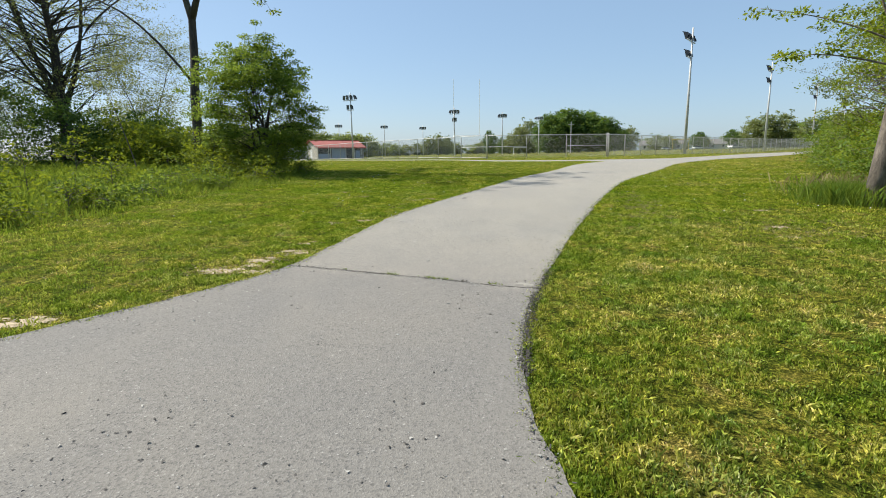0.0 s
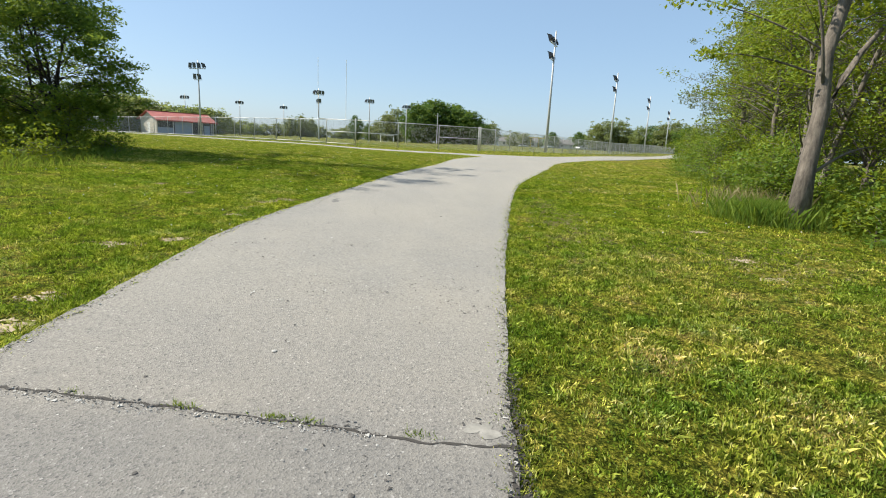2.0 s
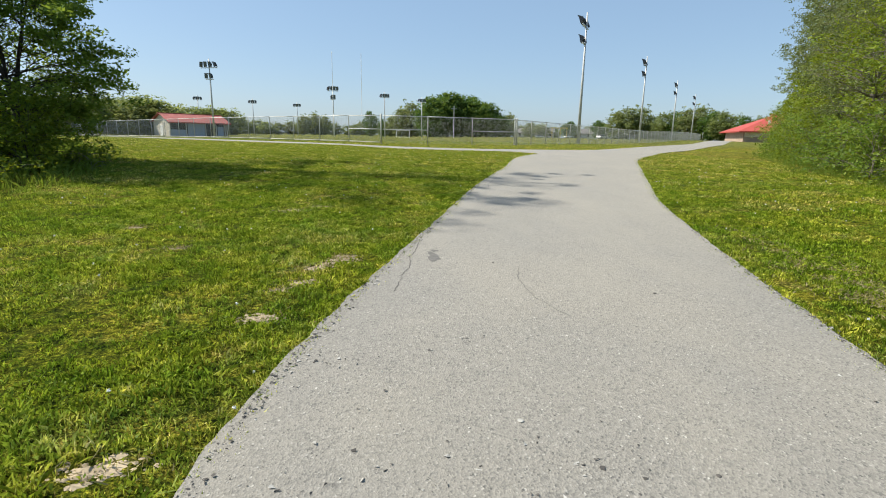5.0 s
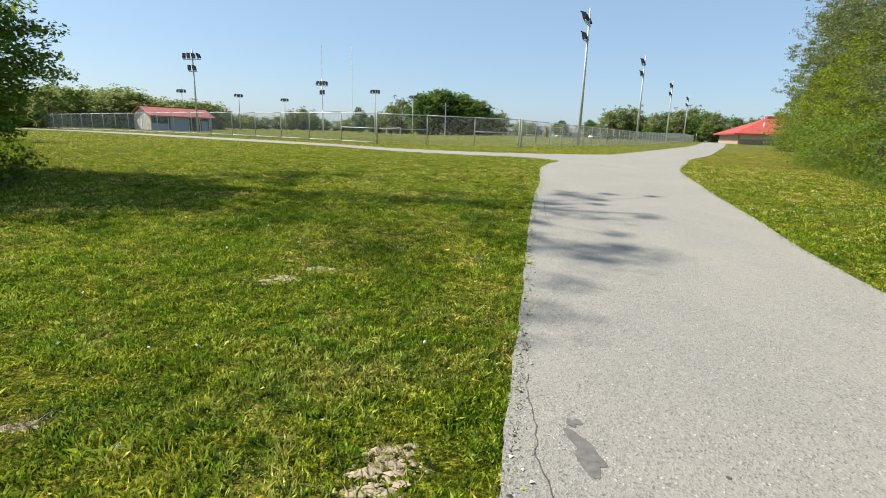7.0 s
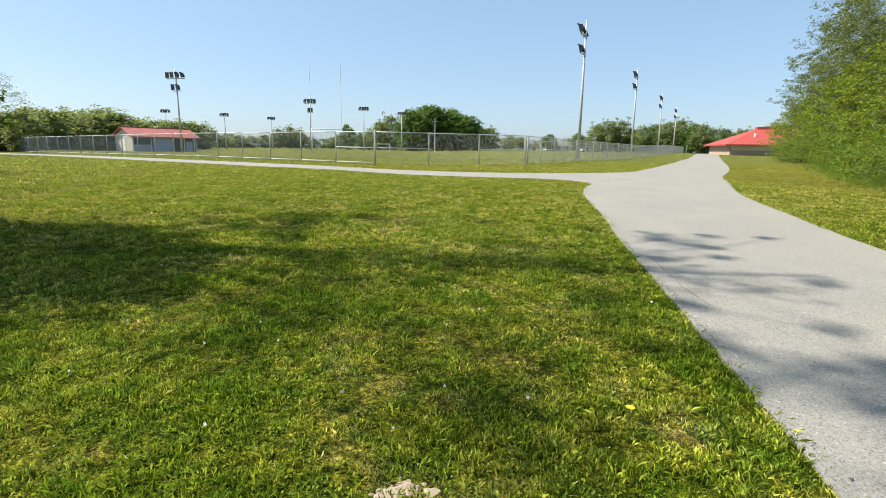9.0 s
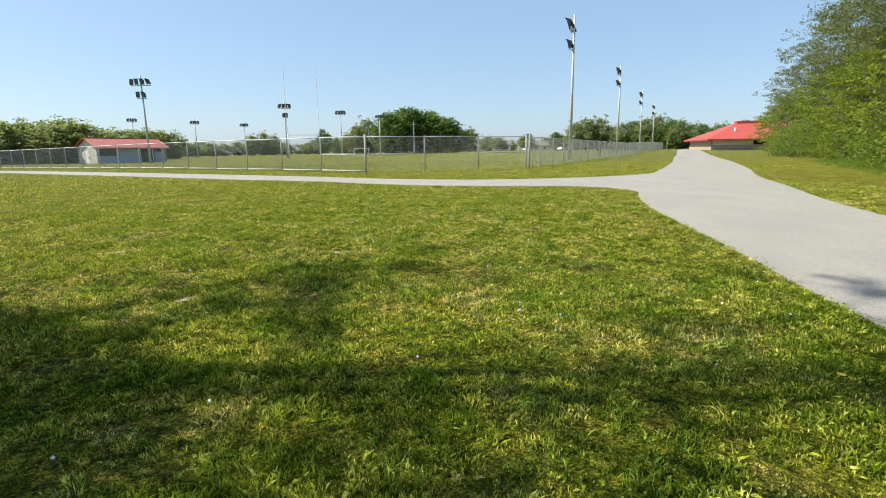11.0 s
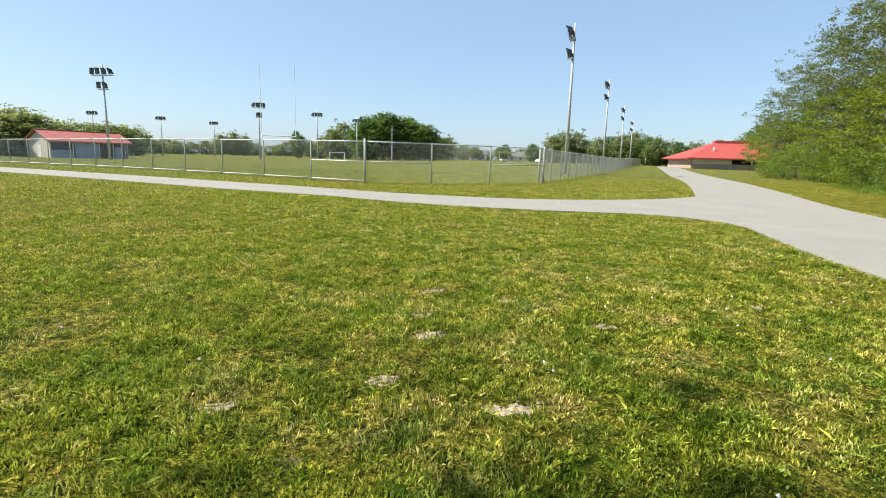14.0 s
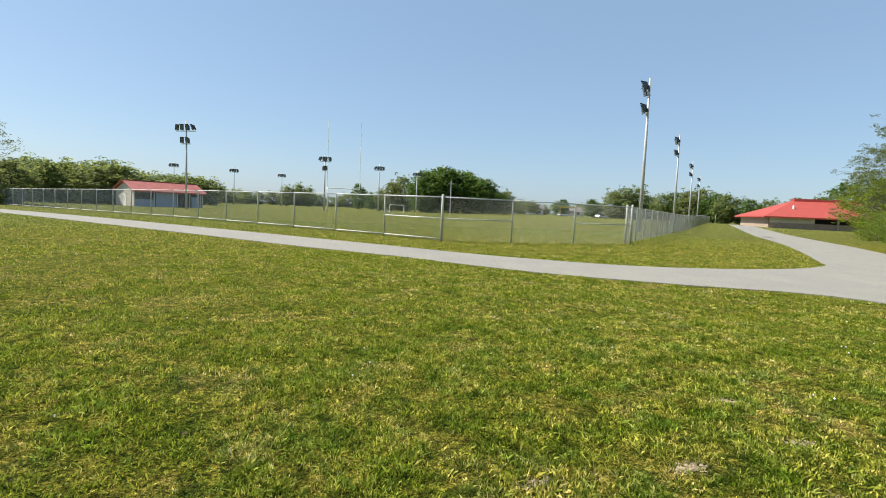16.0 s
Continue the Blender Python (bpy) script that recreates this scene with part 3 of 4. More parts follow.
tagged(new("clover", polygons("clover", q.reshape(-1, 3), 4, CLOVER)), "patches of dark green clover in the lawn", "clover", kind="stuff")
jx = np.concatenate([rng.normal(x, .035, k) for x, k in ((-.36, 90), (.06, 80), (.19, 60), (.69, 60), (-.9, 30))])
jy = 4.49 - .42 * (jx - .06) + rng.normal(0, .012, len(jx))
blades("joint_grass", jx, jy, rng.uniform(.04, .065, len(jx)), rng.uniform(.004, .008, len(jx)), .5, WEED, "small grass tufts growing from the path's joint", "grass")

# white clover heads in the lawn
cx, cy = turf_points(420, -8, 12, 8, 34)
keep = lawn_clear(cx, cy) & (cx > mow_edge(cy)) & (cx < wood_edge(cy))
cx, cy = cx[keep], cy[keep]
q = rng.normal(0, 1, (len(cx), 8, 3, 3))
q /= np.linalg.norm(q, axis=3, keepdims=True)
q = q * .011 + np.stack([cx, cy, gz(cx, cy) + .045], 1)[:, None, None]
tagged(new("clover_flowers", polygons("clover_flowers", q.reshape(-1, 3), 3, WHITE)), "tiny white clover flowers scattered in the lawn", "flowers", kind="stuff")

# rough weeds west of the lawn and along the wood
wx, wy = turf_points(190000, -32, -3, 2, 34)
e = mow_edge(wy)
keep = (wx < e + rng.normal(0, .15, len(wx))) & (rng.random(len(wx)) < np.where(wx > e - 3.5, .9, .4))
wx, wy = wx[keep], wy[keep]
wh = np.clip(.16 + .05 * np.clip(mow_edge(wy) - wx, 0, 6), .1, .6) * rng.uniform(.5, 1.3, len(wx))
blades("tall_weeds", wx, wy, wh, rng.uniform(.008, .026, len(wx)), .5, WEED, "tall rough weeds and uncut grass", "weeds")
wx, wy = turf_points(200000, 8, 40, 3, 46)
e = wood_edge(wy)
keep = (wx > e + rng.normal(0, .25, len(wx))) & (wx < e + 6)
wx, wy = wx[keep], wy[keep]
wh = np.clip(.12 + .10 * np.clip(wx - wood_edge(wy), 0, 4), .1, .5) * rng.uniform(.5, 1.3, len(wx))
blades("tall_grass", wx, wy, wh, rng.uniform(.005, .011, len(wx)), .30, WEED, "tall green grass along the edge of the wood", "weeds")
wx = rng.normal(9.1, .45, 2600)
wy = rng.normal(10.4, .5, 2600)
blades("dry_grass", wx, wy, rng.uniform(.3, .65, 2600) * (np.arange(2600) < 350), rng.uniform(.004, .009, 2600), .25, STRAW, "dry straw-coloured grass stalks beside the tree", "weeds")
wx = rng.normal(8.45, .32, 5000)
wy = rng.normal(9.35, .35, 5000)
blades("grass_clump", wx, wy, rng.uniform(.15, .5, 5000), rng.uniform(.006, .012, 5000), .32, WEED, "lush clump of long grass beside the trunk", "grass")

# ---- trees ----
def limb(bm, a, b, r0, r1, rnd, sag=.12, n=5, sides=5):
    a, b = Vector(a), Vector(b)
    mid = (b - a)
    side = Vector((rnd.normal(), rnd.normal(), rnd.normal())) * mid.length * sag * .5
    pts, rad = [], []
    for i in range(n + 1):
        t = i / n
        p = a + mid * t + side * math.sin(math.pi * t) + Vector((0, 0, mid.length * sag * math.sin(math.pi * t)))
        pts.append(p)
        rad.append(r0 * (1 - t) + r1 * t)
    bm.tube(pts, rad, sides)
    return pts


def leaves(centres, sizes, per, leaf, rnd, flat=.6):
    """Corners of leaf quads scattered about the twigs' ends."""
    c = np.repeat(np.asarray(centres, float), per, 0)
    s = np.repeat(np.asarray(sizes, float), per)
    n = len(c)
    off = rnd.normal(0, 1, (n, 3))
    r = np.linalg.norm(off, axis=1, keepdims=True)
    off = off / r * np.minimum(r, 1.9)
    off[:, 2] *= flat
    p = c + off * s[:, None] * .62
    nor = rnd.normal(0, 1, (n, 3))
    nor[:, 2] = np.abs(nor[:, 2]) + .65
    nor /= np.linalg.norm(nor, axis=1, keepdims=True)
    u = np.cross(nor, rnd.normal(0, 1, (n, 3)))
    u /= np.linalg.norm(u, axis=1, keepdims=True)
    v = np.cross(nor, u)
    L = (leaf * rnd.uniform(.6, 1.25, n))[:, None]
    q = np.empty((n, 4, 3))
    q[:, 0] = p - u * L
    q[:, 1] = p + v * L * .48 - nor * L * .12
    q[:, 2] = p + u * L
    q[:, 3] = p - v * L * .48 - nor * L * .12
    return q.reshape(-1, 3)


def tree(name, place, height, spread_r, bare, trunk_r, seed, leaf_mat, bark, label, category="tree", clusters=60, per=90, leaf=.07, lean=(0, 0), forks=(), cluster_r=.55, low=0.0, shape=1.0, stems=1, turn=0.0, rough=.22, flat=.6, twigs=True, vee=(), sprigs=(), clumps=()):
    """A tree: tapered trunk, limbs to clumps within an egg-shaped crown, and many small leaves."""
    rnd = np.random.default_rng(seed)
    x, y = place
    ob = thing(name, pose(x, y, gzf(x, y) - .05, 0, 0, turn), label, category)
    wood = Mesh()
    tops = []
    for s in range(stems):
        ox, oy = (0, 0) if stems == 1 or vee else rnd.normal(0, .28, 2)
        lx, ly = lean if stems == 1 or vee else (lean[0] + rnd.normal(0, .12 * height), lean[1] + rnd.normal(0, .12 * height))
        n = 9
        pts, rad = [], []
        for i in range(n + 1):
            t = i / n
            pts.append((ox + lx * t ** 1.4 + rnd.normal(0, .012 * height) * t * (t < 1), oy + ly * t ** 1.4 + rnd.normal(0, .012 * height) * t, height * .86 * t))
            rad.append(trunk_r * ((1 - t) ** .8 * .88 + .06) * (1.35 if i == 0 else 1) / (1 if stems == 1 or vee else 1.5))
        if vee and s:
            pts = tops[0][0][:vee[0] + 1] + pts[vee[0] + 1:]
        for i in range(len(pts)):
            if vee and i > vee[0]:
                rise = pts[i][2] - pts[vee[0]][2]
                bow = rise ** .85
                pts[i] = (pts[vee[0]][0] + vee[1 + s][0] * bow, pts[vee[0]][1] + vee[1 + s][1] * bow, pts[i][2])
                rad[i] *= .8
        cut = vee[0] if vee and s else 0
        wood.tube(pts[cut:], rad[cut:], 9 if trunk_r > .1 else 6)
        tops.append((pts, rad))
    for (h0, ex, ey, ez, r0) in forks:
        pts, rad = tops[0]
        k = min(h0 / (height * .86) * 9, 8.9)
        root = Vector(pts[int(k)]).lerp(Vector(pts[int(k) + 1]), k - int(k))
        limb(wood, root, (ex, ey, ez), r0, r0 * .35, rnd, .08, 7, 7)
    cs, ss = [], []
    zc, zr = (height + bare) / 2, (height - bare) / 2
    for i in range(clusters):
        while True:
            d = rnd.uniform(-1, 1, 3)
            q = np.linalg.norm(d)
            if .25 < q < 1:
                break
        d = d / q * q ** .45
        wide = (1 - .35 * max(0, d[2]) ** 1.5 * shape) * (1 if d[2] > -.6 else .8)
        uneven = 1 + rough * rnd.normal()
        c = np.array([lean[0] * .7 + d[0] * spread_r * wide * uneven, lean[1] * .7 + d[1] * spread_r * wide * uneven, zc + d[2] * zr])
        c[2] = max(c[2], low)
        cs.append(c)
        ss.append(cluster_r * rnd.uniform(.6, 1.4))
        pts, rad = tops[i % stems]
        hz = max(.12, min(.93, (c[2] - .45 * spread_r * rnd.uniform(.3, 1.1)) / (height * .86)))
        k = hz * 9
        a = Vector(pts[int(k)]).lerp(Vector(pts[min(int(k) + 1, 9)]), k - int(k))
        r0 = min(max(.35 * rad[int(k)], .006), .05) * rnd.uniform(.7, 1.1)
        if twigs or i % 4 == 0:
            limb(wood, a, c, r0, .004 + .08 * r0, rnd, .1, 4 if twigs else 2, 4)
        for _ in range(2):
            if not twigs:
                cs.append(c * (.92, .92, .97) + rnd.normal(0, cluster_r * .6, 3))
                ss.append(cluster_r * rnd.uniform(.6, 1.1))
                continue
            e2 = c + rnd.normal(0, cluster_r * .9, 3)
            limb(wood, a.lerp(Vector(c), .6), e2, r0 * .4, .003, rnd, .1, 2, 3)
            cs.append(e2)
            ss.append(cluster_r * rnd.uniform(.4, .9))
    # clumps: extra foliage, set by where its shadow should fall
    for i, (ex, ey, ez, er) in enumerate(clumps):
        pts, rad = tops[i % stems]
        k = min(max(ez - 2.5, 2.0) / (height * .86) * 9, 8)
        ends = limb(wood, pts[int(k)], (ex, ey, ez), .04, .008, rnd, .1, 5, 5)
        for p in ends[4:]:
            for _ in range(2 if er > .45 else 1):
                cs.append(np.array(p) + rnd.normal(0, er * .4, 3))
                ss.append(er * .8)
    for (fx, fy, fz), (ex, ey, ez) in sprigs:
        ends = limb(wood, (fx, fy, fz), (ex, ey, ez), .024, .004, rnd, .06, 8, 5)
        for p in ends[3:]:
            cs.append(np.array(p) + rnd.normal(0, .12, 3))
            ss.append(.28)
    part("trunk", wood, bark, ob, smooth_faces=True)
    q = leaves(cs, ss, per // 3, leaf, rnd, flat)
    part("crown", polygons("crown", q, 4, leaf_mat), leaf_mat, ob)
    return ob


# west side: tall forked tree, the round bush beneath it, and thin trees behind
# Unseen crown clumps added so their shadows land on the lawn and path
SHADE_CLUMPS = [(.8, -2.5, 11, .6), (1.35, -3.1, 11.2, .55), (.7, -3.6, 10.8, .6), (1.6, -4.1, 11, .45), (.1, -2.9, 10.4, .45), (2.2, -3.0, 11.6, .4), (.7, -.8, 11, .3), (1.9, -.9, 11, .3), (3.1, -1.3, 11.4, .35), (-.5, -.5, 10.6, .3),
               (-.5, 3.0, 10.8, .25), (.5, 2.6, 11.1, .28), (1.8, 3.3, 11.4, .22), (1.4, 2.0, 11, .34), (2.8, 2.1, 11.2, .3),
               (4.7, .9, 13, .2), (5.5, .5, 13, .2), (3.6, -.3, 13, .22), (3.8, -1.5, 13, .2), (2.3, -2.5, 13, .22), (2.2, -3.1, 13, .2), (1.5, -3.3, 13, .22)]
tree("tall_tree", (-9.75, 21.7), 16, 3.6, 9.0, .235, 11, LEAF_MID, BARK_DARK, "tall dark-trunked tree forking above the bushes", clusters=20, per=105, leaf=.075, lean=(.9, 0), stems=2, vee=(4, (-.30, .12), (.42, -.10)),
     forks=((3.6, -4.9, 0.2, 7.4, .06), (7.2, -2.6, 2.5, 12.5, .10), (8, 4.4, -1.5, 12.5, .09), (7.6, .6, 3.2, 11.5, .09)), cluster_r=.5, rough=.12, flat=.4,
     sprigs=(((2.0, -.4, 8.8), (3.45, .3, 6.5)), ((2.0, 0, 9.0), (3.1, 1.2, 7.6))), clumps=SHADE_CLUMPS)
tree("round_bush", (-6.25, 19.2), 4.75, 1.88, .2, .09, 12, LEAF_BUSH, BARK_DARK, "broad green bushy tree with many stems", "bush", clusters=200, per=225, leaf=.052, cluster_r=.40, stems=6, low=.12, rough=.14, flat=.42, shape=.9)
tree("bush", (-8.2, 18.8), 1.5, 1.1, .1, .04, 13, LEAF_MID, BARK_DARK, "low yellow-green bush below the tall tree", "bush", clusters=46, per=84, leaf=.06, cluster_r=.3, stems=4, low=.15, rough=.3)
tree("bush", (-5.5, 17.8), 1.1, .8, .0, .03, 14, LEAF_MID, BARK_DARK, "low green undergrowth at the bush's foot", "bush", clusters=40, per=90, leaf=.05, cluster_r=.28, stems=4, low=.1)
tree("bush", (-7.2, 17.2), .8, 1.2, .0, .03, 15, LEAF_MID, BARK_DARK, "low bright green undergrowth among the weeds", "bush", clusters=40, per=60, leaf=.05, cluster_r=.28, stems=4, low=.1, rough=.3)
for i, (x, y, h, r) in enumerate([(-7.6, 8.6, .42, .6), (-7.2, 10.6, .4, .7), (-7.0, 12.4, .36, .6), (-6.2, 14.2, .4, .6), (-5.2, 15.8, .5, .6), (-8.8, 9.0, .5, .7), (-8.6, 12.0, .45, .7), (-7.6, 14.8, .5, .8), (-6.6, 16.4, .5, .8), (-9.8, 15.6, .6, .8), (-11, 11.5, .5, .8), (-4.6, 18.4, .5, .5)]):
    tree("weed_clump", (x, y), h, r, .0, .010, 110 + i, (LEAF_MID, WEED, LEAF_BUSH, WEED)[i % 4], BARK, "lush broad-leaved weeds at the lawn's edge", "weeds", clusters=24, per=54, leaf=.045, cluster_r=.2, stems=4, low=.05, rough=.3)
for i, (x, y, h, r, st, tr) in enumerate([(-19.1, 27.5, 13.5, 4.8, 1, .36), (-23.5, 27.5, 12, 4.2, 3, .23), (-17.4, 33, 8.5, 2.8, 2, .07), (-27, 24, 12, 4.4, 3, .23)]):
    tree("bare_tree", (x, y), h, r, 3.4 if st == 1 else 2.2, tr, 20 + i, LEAF_GREY, BARK_DARK, "dark many-limbed tree with thin young leaves", clusters=150 if st == 1 else 110, per=150, leaf=.06, cluster_r=.75, shape=.4, stems=st,
         forks=((2.4, -2.4, .4, 10.5, .15), (2.9, 2.2, -.6, 10.5, .14), (3.2, -1.2, -1.6, 11.5, .11), (3.6, 3.4, 1.0, 9.0, .09), (3.0, -4.0, 0, 8.5, .09)) if st == 1 else ())
for i, (x, y, h, r, lm) in enumerate([(-17, 24, 3.0, 2.2, LEAF_DARK), (-15, 26, 2.4, 2.0, LEAF_DARK), (-21, 24, 4.4, 2.8, LEAF_DARK), (-23.4, 22.6, 4.2, 2.6, LEAF_DARK), (-13.6, 24, 2.0, 1.8, LEAF_MID), (-25, 21.5, 4.4, 2.8, LEAF_DARK), (-30, 26, 5.0, 3.4, LEAF_DARK), (-25, 32, 5.0, 3.6, LEAF_DARK), (-21, 36, 4.0, 3.2, LEAF_BUSH), (-11.8, 22.5, 1.5, 1.2, LEAF_MID),
                                  (-14.5, 29, 2.6, 2.4, LEAF_BUSH), (-30, 20, 4.0, 3.0, LEAF_MID)]):
    tree("bush", (x, y), h, r, .1, .05, 30 + i, lm, BARK_DARK, "dense green bush at the back of the weeds", "bush", clusters=70, per=90, leaf=.085, cluster_r=.5, stems=4, low=.2)
for i, (x, y, h) in enumerate([(-10.6, 13.2, 1.5), (-8.6, 13.6, 1.1), (-11.8, 17, 1.6), (-7.3, 9.9, .6), (-12.8, 14.6, 1.4), (-9.5, 10.6, .8)]):
    tree("sapling", (x, y), h, .5, .35, .018, 40 + i, LEAF_MID, BARK, "slender sapling with yellow-green leaves among weeds", "sapling", clusters=14, per=24, leaf=.055, cluster_r=.2, low=.25, flat=.3)
tree("leaning_sapling", (-11.2, 19.6), 4.6, .9, 2.0, .03, 47, LEAF_GREY, BARK, "thin leaning young tree with sparse leaves", "sapling", clusters=20, per=36, leaf=.06, lean=(-1.2, 0), cluster_r=.35)

# east side: the leaning two-stemmed tree and the wood's edge
tree("leaning_tree", (8.62, 8.82), 10.5, 3.0, 5.0, .165, 51, LEAF_FRESH, BARK, "grey-barked leaning tree with a second stem", clusters=44, per=150, leaf=.055, flat=.3, lean=(2.2, 1.5),
     forks=((1.05, 2.9, .5, 4.6, .08), (2.35, -.6, .3, 4.4, .03), (.9, 1.2, -.2, 1.5, .03)), cluster_r=.5,
     sprigs=(((.5, .35, 3.0), (-1.4, 1.9, 4.1)), ((.9, .6, 4.3), (-1.4, .6, 5.2)), ((.6, .4, 3.2), (2.6, .6, 4.2)), ((.5, .3, 2.6), (-1.2, 1.4, 3.0))))
EDGE = [(12.3, 11.2, 8, 2.3, 1), (13.2, 7.4, 8, 2.5, 1), (11.6, 5.4, 6.5, 2.0, 2), (14.2, 9.0, 8, 2.8, 1), (15.2, 12.2, 8, 2.7, 1), (14.6, 14.8, 5.5, 1.8, 1), (16.8, 16.6, 6.5, 2.1, 2), (18.4, 19.6, 6.6, 2.1, 1), (21.4, 20.9, 7.2, 2.3, 2), (23.4, 23.5, 7.6, 2.4, 1), (26.6, 26.3, 7.8, 2.6, 3), (18.8, 14.5, 10, 3.4, 1),
        (21.5, 18.6, 10, 3.6, 2), (27.0, 21.7, 10.5, 3.8, 1), (29.4, 29.1, 8.2, 2.7, 1), (32.8, 32.3, 8.4, 2.8, 2), (31.4, 25.9, 11, 3.8, 1), (36.6, 35.9, 8.6, 2.9, 1), (40.4, 39.5, 8.4, 3.0, 3), (44.8, 43.5, 8.6, 3.0, 1), (15.5, 6.5, 9, 3.4, 2), (13.0, 4.6, 7.5, 2.8, 1),
        (37.4, 31.9, 11, 4, 2), (44.4, 38.9, 11, 4, 1), (17.5, 9.5, 11, 4, 3), (12.4, 1.0, 7, 2.8, 1), (49.9, 48.1, 9, 3.2, 2), (55.9, 53.5, 9, 3.3, 1), (62.4, 59.5, 9.5, 3.4, 1), (69.9, 65.9, 9.5, 3.6, 2), (78.4, 72.4, 10, 3.8, 1), (54.4, 47.9, 11, 4, 1), (66.4, 56.9, 11, 4, 2)]
WOOD_LABEL = ("", "bright green young tree at the wood's edge", "mid green young tree at the wood's edge", "pale grey-green tree standing behind the wood's edge")
for i, (x, y, h, r, k) in enumerate(EDGE):
    full = h if y < 21 else max(h, float(np.interp(x, [21, 30, 42, 50, 60, 70, 80], [9.5, 11.5, 13.0, 12.4, 11.6, 10.4, 9.5])))
    close, front = y < 21, y >= 21 and x - y < 5.5
    h = full * (.66 + .1 * (i % 2)) if front else full
    k = 1 + (i % 3 == 0) if front else 3 if y >= 18 else k
    rx, ry = x + 1.0, y - .8
    if front and y < 55:
        x, y = x + .9, y - .8
    lm = (LEAF_FRESH, LEAF_FRESH if i % 2 else LEAF_SUN, LEAF_SUN if i % 2 else LEAF_MID, LEAF_ASH)[k]
    tree("wood_tree", (x, y), h, r, 1.3 if y < 12.5 else .5, .12, 60 + i, lm, BARK, WOOD_LABEL[k], clusters=84 if close else 95, per=150 if close else 90,
         leaf=.05 if close else .078 if y < 30 else .105, cluster_r=.48 if close else .55, low=1.1 if y < 12.5 else .4, stems=2 if i % 3 == 0 else 1, flat=.38, rough=.17)
    if front:
        tree("wood_tree", (rx, ry), full * 1.22, r * 1.1, full * .42, .13, 130 + i, LEAF_ASH, BARK, WOOD_LABEL[3], clusters=88, per=96, leaf=.07 if y < 30 else .1, cluster_r=.55, flat=.45, rough=.2, shape=.6)
for i, (x, y, h, r) in enumerate([(9.5, 8.0, .6, .5), (9.0, 7.0, .4, .4), (10.6, 7.6, .7, .6), (12.2, 7.8, 1.1, .9), (11.2, 11.4, 1.1, .8), (12.6, 12.4, 1.3, 1.0), (13.2, 13.4, 1.6, 1.2), (14.4, 16.2, 1.5, 1.1), (15.8, 18.4, 1.6, 1.1), (18.0, 21.2, 1.7, 1.3), (20.6, 23.9, 1.8, 1.4), (10.6, 6.0, 1.4, 1.2), (25.6, 27.4, 1.5, 1.4), (30.2, 31.6, 1.6, 1.5), (28.0, 27.6, 2.4, 1.7), (32.2, 31.2, 2.6, 1.8), (35.8, 34.4, 2.6, 1.9), (39.6, 38.2, 2.6, 1.9), (43.8, 42.2, 2.8, 2.0), (48.2, 46.6, 2.8, 2.1), (52.4, 52.4, 3.0, 2.4), (58.6, 58.2, 3.2, 2.6), (22.6, 24.0, 2.4, 1.6)]):
    tree("bush", (x, y), h, r, .0, .03, 90 + i, (LEAF_MID, WEED, LEAF_BUSH)[i % 3], BARK, "tangled undergrowth along the edge of the wood", "bush", clusters=46, per=120 if y < 27 else 84, leaf=.048 if y < 27 else .09, cluster_r=.36 if y < 27 else .55, stems=4, low=.12)

# ---- chain-link fences ----
FH, BAY = 1.88, 3.3


def wire_panel(length, height):
    """Diagonal wires both ways, as far as the bay's frame."""
    bm = Mesh()
    step, r = .085, .0027
    for sgn in (1, -1):
        s = -height + step / 2
        while s < length:
            a0, a1 = max(s, 0), min(s + height, length)
            if a1 - a0 > .02:
                z0, z1 = a0 - s, a1 - s
                if sgn < 0:
                    z0, z1 = height - z0, height - z1
                bm.tube([(a0, r * sgn, z0 + .03), (a1, r * sgn, z1 + .03)], r, 3, False)
            s += step
    return bm.data("wire_mesh", WIRE)


PANEL = wire_panel(BAY, FH - .06)
POST_ME = Mesh().tube([(0, 0, -.2), (0, 0, FH + .02), (0, 0, FH + .05)], [.034, .034, .012], 8).data("post", POST, True)
BIG_POST_ME = Mesh().tube([(0, 0, -.2), (0, 0, FH + .08), (0, 0, FH + .12)], [.056, .056, .02], 10).data("post", POST, True)
RAIL_ME = Mesh().tube([(0, 0, 0), (BAY, 0, 0)], .024, 8).data("rail", GALV, True)


LOW_RAIL_ME = Mesh().tube([(0, 0, 0), (BAY, 0, 0)], .028, 8).data("rail", RAILM, True)


def along(a, b):
    """Pose at a that turns x towards b, scaled to a bay's length."""
    a, b = Vector(a), Vector(b)
    d = b - a
    m = Matrix.Translation(a) @ Matrix.Rotation(math.atan2(d.y, d.x), 4, 'Z') @ Matrix.Rotation(-math.atan2(d.z, math.hypot(d.x, d.y)), 4, 'Y')
    return m @ Matrix.Diagonal((d.length / BAY, 1, 1, 1))


def fence(pts, label, big=(), bottom=True, braces=(), joined=False):
    x0, y0 = pts[0]
    base = Vector((x0, y0, gzf(x0, y0)))
    ob = thing("chain_link_fence", Matrix.Translation(base), label, "fence", "fences round the playing field")
    P = [Vector((x, y, gzf(x, y))) - base for x, y in pts]
    up = Vector((0, 0, 1))
    for i, p in enumerate(P):
        if i == 0 and joined:
            continue
        part("post", BIG_POST_ME if i in big else POST_ME, None, ob, m=Matrix.Translation(p))
    for i, (a, b) in enumerate(zip(P, P[1:])):
        part("wire_mesh", PANEL, None, ob, m=along(a, b))
        part("top_rail", RAIL_ME, None, ob, m=along(a + up * FH, b + up * FH))
        if bottom:
            part("bottom_rail", LOW_RAIL_ME, None, ob, m=along(a + up * .11, b + up * .11))
        if i in braces:
            part("brace_rail", RAIL_ME, None, ob, m=along(a + up * FH * .52, b + up * FH * .52))
    return ob


